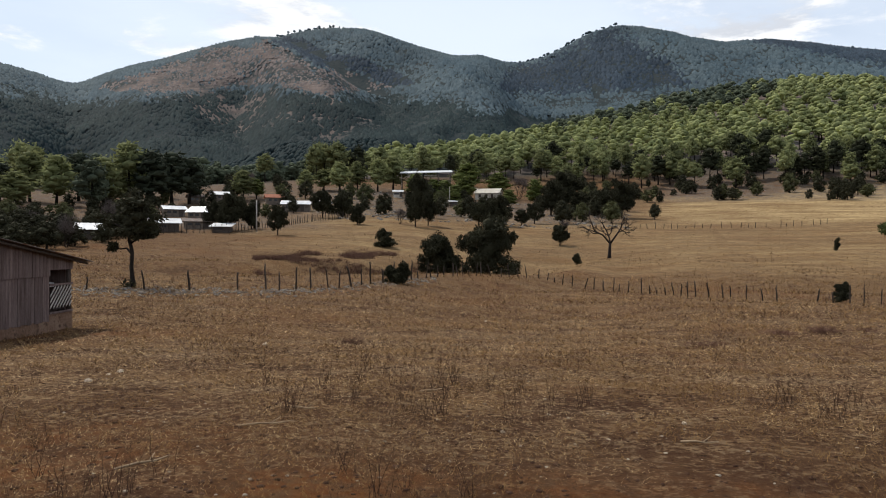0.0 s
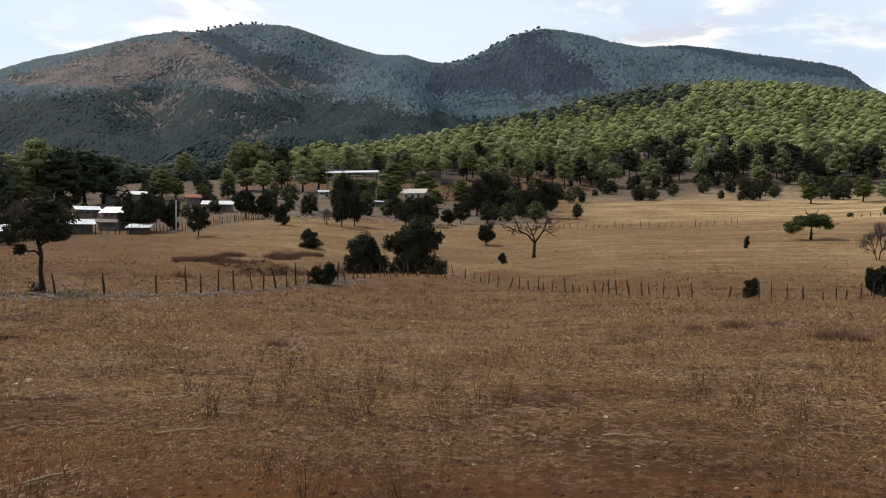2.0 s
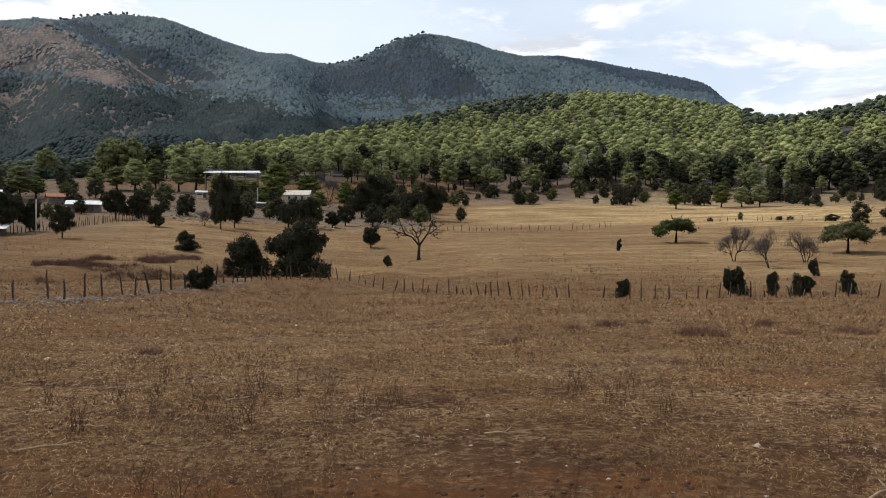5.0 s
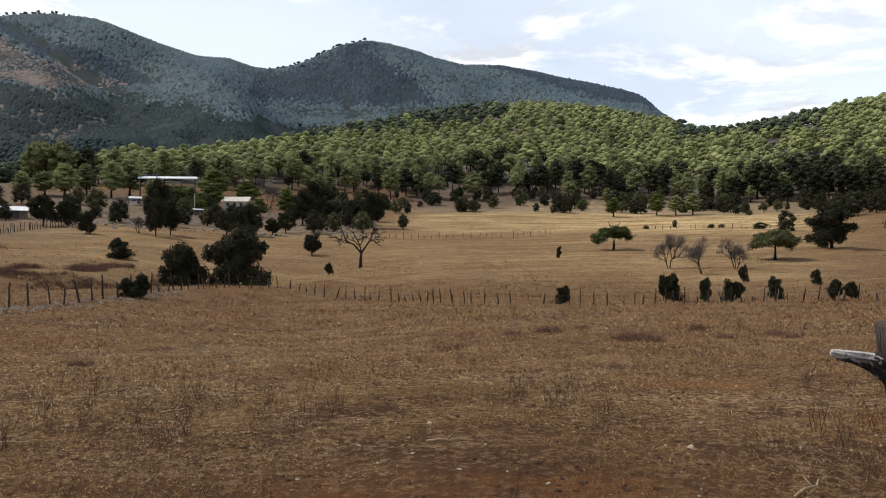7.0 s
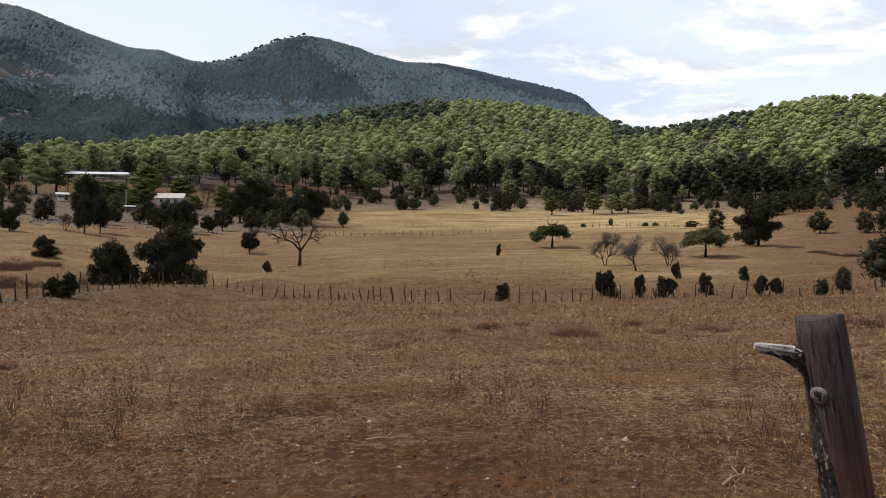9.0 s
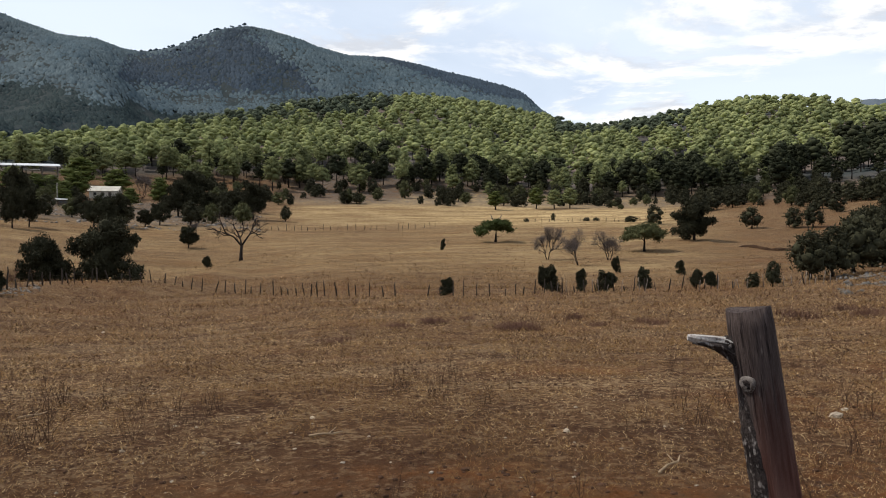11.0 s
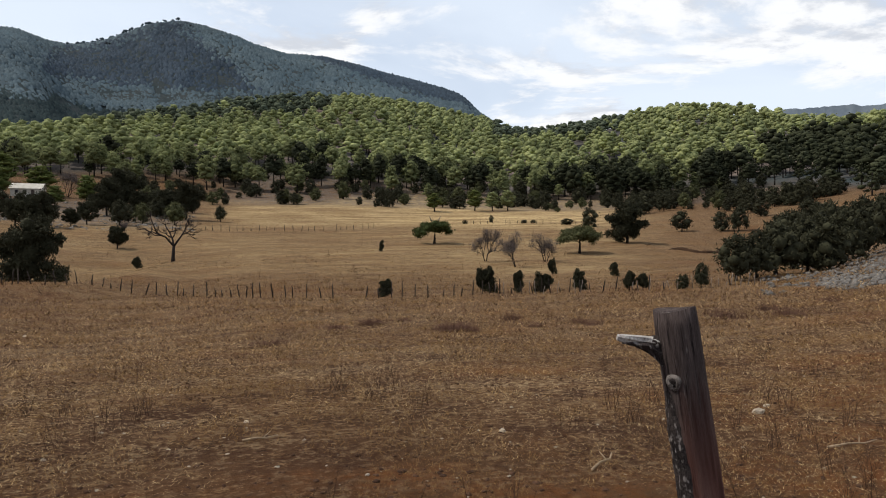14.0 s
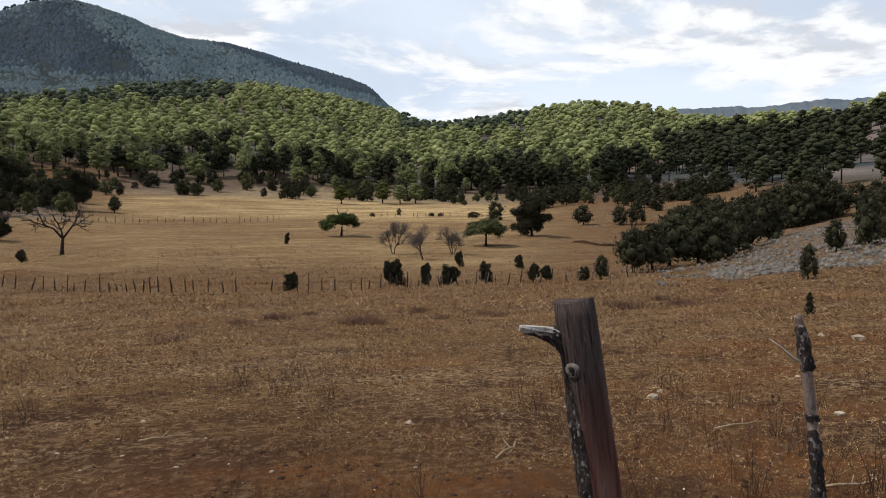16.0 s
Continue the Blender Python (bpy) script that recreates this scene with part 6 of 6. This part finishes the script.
def field_cover():
    rng = np.random.RandomState(3)

    def scatter(n, r0, r1, b0=-48, b1=64, clump=None, level=0.0):
        out = []
        tries = 0
        while len(out) < n and tries < n * 8:
            tries += 1
            b, q = rng.uniform(b0, b1), math.exp(rng.uniform(math.log(r0), math.log(r1)))
            x, y = q * math.sin(radians(b)), q * math.cos(radians(b))
            if clump and swell(x, y, clump, 4) + 0.5 * swell(x, y, clump * 0.35, 2) < level:
                continue
            out.append((x, y, fast_z(b, q)))
        return out

    grid_b, grid_r = np.arange(-50, 67, 1.0), np.exp(np.linspace(math.log(2.5), math.log(300), 150))
    table = np.array([ground(b, grid_r) for b in grid_b])

    def fast_z(b, q):
        i, j = (b + 50), (math.log(q) - math.log(2.5)) / (math.log(300) - math.log(2.5)) * 149
        i0, j0 = int(min(i, len(grid_b) - 2)), int(min(max(j, 0), 148))
        f, g = i - i0, j - j0
        z = (table[i0, j0] * (1 - f) + table[i0 + 1, j0] * f) * (1 - g) + (table[i0, j0 + 1] * (1 - f) + table[i0 + 1, j0 + 1] * f) * g
        return z + relief(q * math.sin(radians(b)), q * math.cos(radians(b)), q)

    def stuff(name, va, label, mat, category):
        tagged(new(name, fast_mesh(name, *va, M[mat])), label, category, kind="stuff")

    stuff("straw_litter", blades(rng, scatter(25000, 5.0, 80, clump=2.6, level=-0.2), 4, 0.036, 0.0018, 0.16, 0.86, 0.19), "loose pale straw strewn over the field", "pale_straw", "straw")
    stuff("dry_grass", blades(rng, scatter(26000, 3.6, 75, clump=1.4, level=-0.1), 5, 0.046, 0.0018, 0.06, 0.5, 0.17), "short dry straw-coloured grass tufts", "straw", "grass")
    stuff("dead_grass", blades(rng, scatter(19000, 3.4, 75, clump=1.7, level=-0.1), 5, 0.042, 0.0019, 0.06, 0.5, 0.17), "brown dead grass stubble", "stem", "grass")
    stuff("pasture_grass", blades(rng, scatter(14000, 60, 230, clump=14, level=-0.2), 4, 0.22, 0.028, 0.5, 0.4), "dry grass of the far pasture", "straw", "grass")
    stuff("pasture_tufts", blades(rng, scatter(5000, 60, 230, clump=12, level=0.0), 4, 0.22, 0.028, 0.5, 0.2), "brown tufts in the far pasture", "stem", "grass")
    stuff("clods", lumps(rng, scatter(6000, 3.2, 34), rng.uniform(0.006, 0.03, 6000) * rng.uniform(0.6, 1.3, 6000)), "small clods of brown soil", "clod", "soil")
    stuff("pebbles", lumps(rng, scatter(500, 3.5, 30), rng.uniform(0.006, 0.024, 500)), "scattered pale pebbles on the field", "field_stone", "pebbles")
    # rubble along the fence's lower stretch
    pl = []
    for i in range(1300):
        f = rng.uniform(0, 5.3)
        k = int(f)
        b = FENCE[k][0] + (FENCE[k + 1][0] - FENCE[k][0]) * (f - k)
        q = FENCE[k][1] + (FENCE[k + 1][1] - FENCE[k][1]) * (f - k) + rng.normal() * 1.3 - 0.8
        pl.append((q * math.sin(radians(b)), q * math.cos(radians(b)), fast_z(b, q)))
    stuff("fence_rubble", lumps(rng, pl, rng.uniform(0.03, 0.14, 1300)), "band of pale field stones under the fence", "rock", "stones")
    pl = scatter(700, 46, 100, 44, 64, 9, 0.12) + scatter(2600, 48, 100, 48, 65, 8, -0.2)
    stuff("stony_slope", lumps(rng, pl, rng.uniform(0.06, 0.26, len(pl)) * rng.uniform(0.5, 1.5, len(pl)), 0.8), "grey limestone rubble on the slope", "slope_rock", "stones")
    pl = scatter(700, 150, 250, -26, 1, 14, 0.0)
    stuff("stony_rise", lumps(rng, pl, rng.uniform(0.15, 0.6, len(pl))), "grey stones below the village trees", "rock", "stones")
    # single stones
    for k, (b, q, s) in enumerate(((43.9, 8.0, 0.11), (44.4, 8.5, 0.07), (-27.2, 19, 0.16), (56.5, 7.4, 0.1), (53.8, 9.6, 0.07), (38.7, 16, 0.09), (57.5, 14, 0.22), (55.2, 15, 0.12), (-37.5, 12.5, 0.12), (-38.3, 12.2, 0.08), (-39.6, 11.2, 0.12), (-10, 33, 0.16), (25, 6.5, 0.07), (5, 7.2, 0.06))):
        s *= 0.6
        v, f = lumps(rng, [(0, 0, 0)], [s])
        bm = bmesh.new()
        vs = [bm.verts.new(p) for p in v]
        for t in f:
            bm.faces.new([vs[i] for i in t])
        bmesh.ops.subdivide_edges(bm, edges=bm.edges[:], cuts=2, smooth=0.7)
        for w in bm.verts:
            w.co *= 1 + 0.18 * noise.noise(w.co * 14 + Vector((k, 0, 0)))
        me = bpy.data.meshes.new("stone")
        bm.to_mesh(me)
        bm.free()
        me.materials.append(M["field_stone"])
        thing("stone", Matrix.Translation(spot(b, q) + Vector((0, 0, s * 0.25))), "pale weathered field stone lying in dry grass", "stone", "field stones", me)
    # sticks
    for b, q, ln, a in ((-27.3, 6.6, 0.5, 0.3), (-24.6, 7.4, 0.35, -0.5), (-14.5, 8.6, 0.3, 0.2), (-36, 5.6, 0.4, 0.8), (6, 6.2, 0.3, -0.3), (33, 5.4, 0.4, 0.5), (50, 6.6, 0.5, -0.2), (57, 5.2, 0.5, -0.4)):
        ln *= 0.95
        s = Shape()
        s.tube([(-ln / 2, 0, 0), (-ln * 0.1, 0.02, 0.015), (ln * 0.2, 0.0, 0.02), (ln / 2, 0.05, 0.03)], [0.010, 0.009, 0.007, 0.004], 6)
        s.tube([(ln * 0.1, 0.01, 0.018), (ln * 0.25, 0.1, 0.05)], [0.006, 0.003], 4)
        thing("stick", Matrix.Translation(spot(b, q) + Vector((0, 0, 0.015))) @ Matrix.Rotation(a, 4, "Z"), "pale dry broken stick lying on the soil", "stick", "broken sticks", s.mesh("stick", M["stick"], True))
    # weeds
    kinds = []
    for k in range(7):
        s = Shape()
        for i in range(rng.randint(3, 9)):
            a, h = rng.uniform(0, 6.28), rng.uniform(0.18, 0.46)
            lx, ly = math.cos(a) * h * rng.uniform(0.05, 0.5), math.sin(a) * h * rng.uniform(0.05, 0.5)
            o = Vector((rng.normal() * 0.04, rng.normal() * 0.04, -0.03))
            tip = o + Vector((lx, ly, h))
            mid = o.lerp(tip, 0.5) + Vector((rng.normal() * 0.015, rng.normal() * 0.015, 0.01))
            s.tube([o, mid, tip], [0.0035, 0.0026, 0.0012], 3)
            for j in range(rng.randint(1, 5)):
                p = mid.lerp(tip, rng.uniform(0, 0.9))
                s.tube([p, p + Vector((rng.normal() * 0.05, rng.normal() * 0.05, rng.uniform(0.03, 0.1)))], [0.0016, 0.0009], 3)
        kinds.append(s.mesh("stems", M["stem"]))
    made = {}
    pl = scatter(240, 4.0, 16, -46, 62, 3.0, 0.05)
    for x, y, z in pl:
        k = rng.randint(7)
        s = rng.uniform(0.35, 0.95)
        m = Matrix.Translation((x, y, z)) @ Matrix.Rotation(rng.uniform(0, 6.28), 4, "Z") @ Matrix.Diagonal((s, s, s, 1))
        if k in made:
            copied(made[k], m)
        else:
            made[k] = thing("dry_weed", m, "leafless brown dry weed standing in stubble", "weed", "dry weeds", kinds[k])
    # low reddish brush
    kinds = []
    for k in range(4):
        v, f = blades(rng, [(rng.normal() * 0.34, rng.normal() * 0.2, rng.uniform(-0.03, 0.05)) for _ in range(70)], 7, 0.34, 0.005, 0.07, 0.12)
        kinds.append(fast_mesh("brush", v, f, M["brush"]))
    made = {}
    for b, q, w, h in BRUSH:
        n = max(1, round(w / 0.7))
        for i in range(n):
            k = rng.randint(4)
            s = h / 0.4 * rng.uniform(0.8, 1.2)
            bb = b + math.degrees((i - (n - 1) / 2 + rng.normal() * 0.3) * 0.62 / q)
            m = rooted(bb, q + rng.normal() * 0.5, rng.uniform(0, 6), max(s, 0.9) * rng.uniform(0.8, 1.2), s)
            if k in made:
                copied(made[k], m)
            else:
                made[k] = thing("dry_brush", m, "low leafless reddish brown bush in the field", "bush", "low brush", kinds[k])
    pl = []
    while len(pl) < 520:
        b = rng.uniform(-28, -14)
        q = 77 + 0.45 * (b + 24) + rng.choice([0, 0, -6, 5]) + rng.normal() * 1.6
        if swell(q * math.sin(radians(b)), q * math.cos(radians(b)), 5, 3) < 0.0:
            continue
        pl.append((q * math.sin(radians(b)), q * math.cos(radians(b)), fast_z(b, q)))
    stuff("gully_brush", blades(rng, pl, 34, 0.6, 0.014, 0.2, 0.2), "reddish brown brush along the gully", "brush", "brush")


BRUSH = [(21.8, 26.5, 1.9, 0.42), (14, 30, 1.4, 0.28), (25.2, 32, 0.6, 0.35), (41.5, 30, 1.0, 0.5), (45.3, 30.5, 1.0, 0.5), (31.3, 30.5, 1.3, 0.4), (12.2, 27, 0.7, 0.3), (27.3, 29, 0.8, 0.3), (16.5, 31.5, 0.8, 0.25), (44, 34, 0.8, 0.4), (-20.5, 20.5, 0.5, 0.3), (48.5, 36, 1.0, 0.35), (6.8, 21, 0.5, 0.3)]
M["pale_straw"] = material("bleached_straw", (0.24, 0.152, 0.072), (0.54, 0.395, 0.22), 3, 0.8, 0.0, vary=0.4)
M["stick"] = material("dry_stick_wood", (0.19, 0.135, 0.085), (0.36, 0.27, 0.18), 12, 0.9, 0.3)
M["clod"] = material("soil_clods", (0.05, 0.028, 0.018), (0.11, 0.06, 0.038), 6, 0.95, 0.4, vary=0.4)



def blue_ridge():
    """The farthest hills, with the blue haze of distance put into their colour."""
    vs, fs = [], []
    bs = np.arange(26, 82.01, 0.12)
    for b in bs:
        e = float(curve(BLUE_RIDGE[:, 0], BLUE_RIDGE[:, 1], b)) + 0.08 * swell(b, 0, 0.3, 2) + 0.2 * swell(b, 0, 1.6, 5)
        for k, (r, f) in enumerate(((3300, 0.25), (3500, 0.5), (3700, 0.75), (3900, 1.0), (4100, 0.8))):
            r += 60 * swell(b, k, 5.0, 4) * (k < 3)
            vs.append((r * math.sin(radians(b)), r * math.cos(radians(b)), EYE + 3900 * math.tan(radians(e)) * f * (r / 3900 if k < 3 else 1) + 5 * swell(b, k * 0.7, 3.0, 8) * (k < 3)))
    for i in range(len(bs) - 1):
        for k in range(4):
            a = i * 5 + k
            fs.append((a, a + 5, a + 6, a + 1))
    tagged(new("backdrop", mesh_of("backdrop", vs, fs, M["blue"], True)), "distant wooded hills, haze painted in blue", "hills", kind="structure")


# blue-grey that stands for haze on the far hills
M["blue"] = material("haze_blue", (0.085, 0.105, 0.13), (0.125, 0.145, 0.165), 0.004, 1.0, 0.0)
blue_ridge()
meadow_trees()
fringe()
eroded_bank()
fences()
barn()
village()
near_posts()
field_cover()
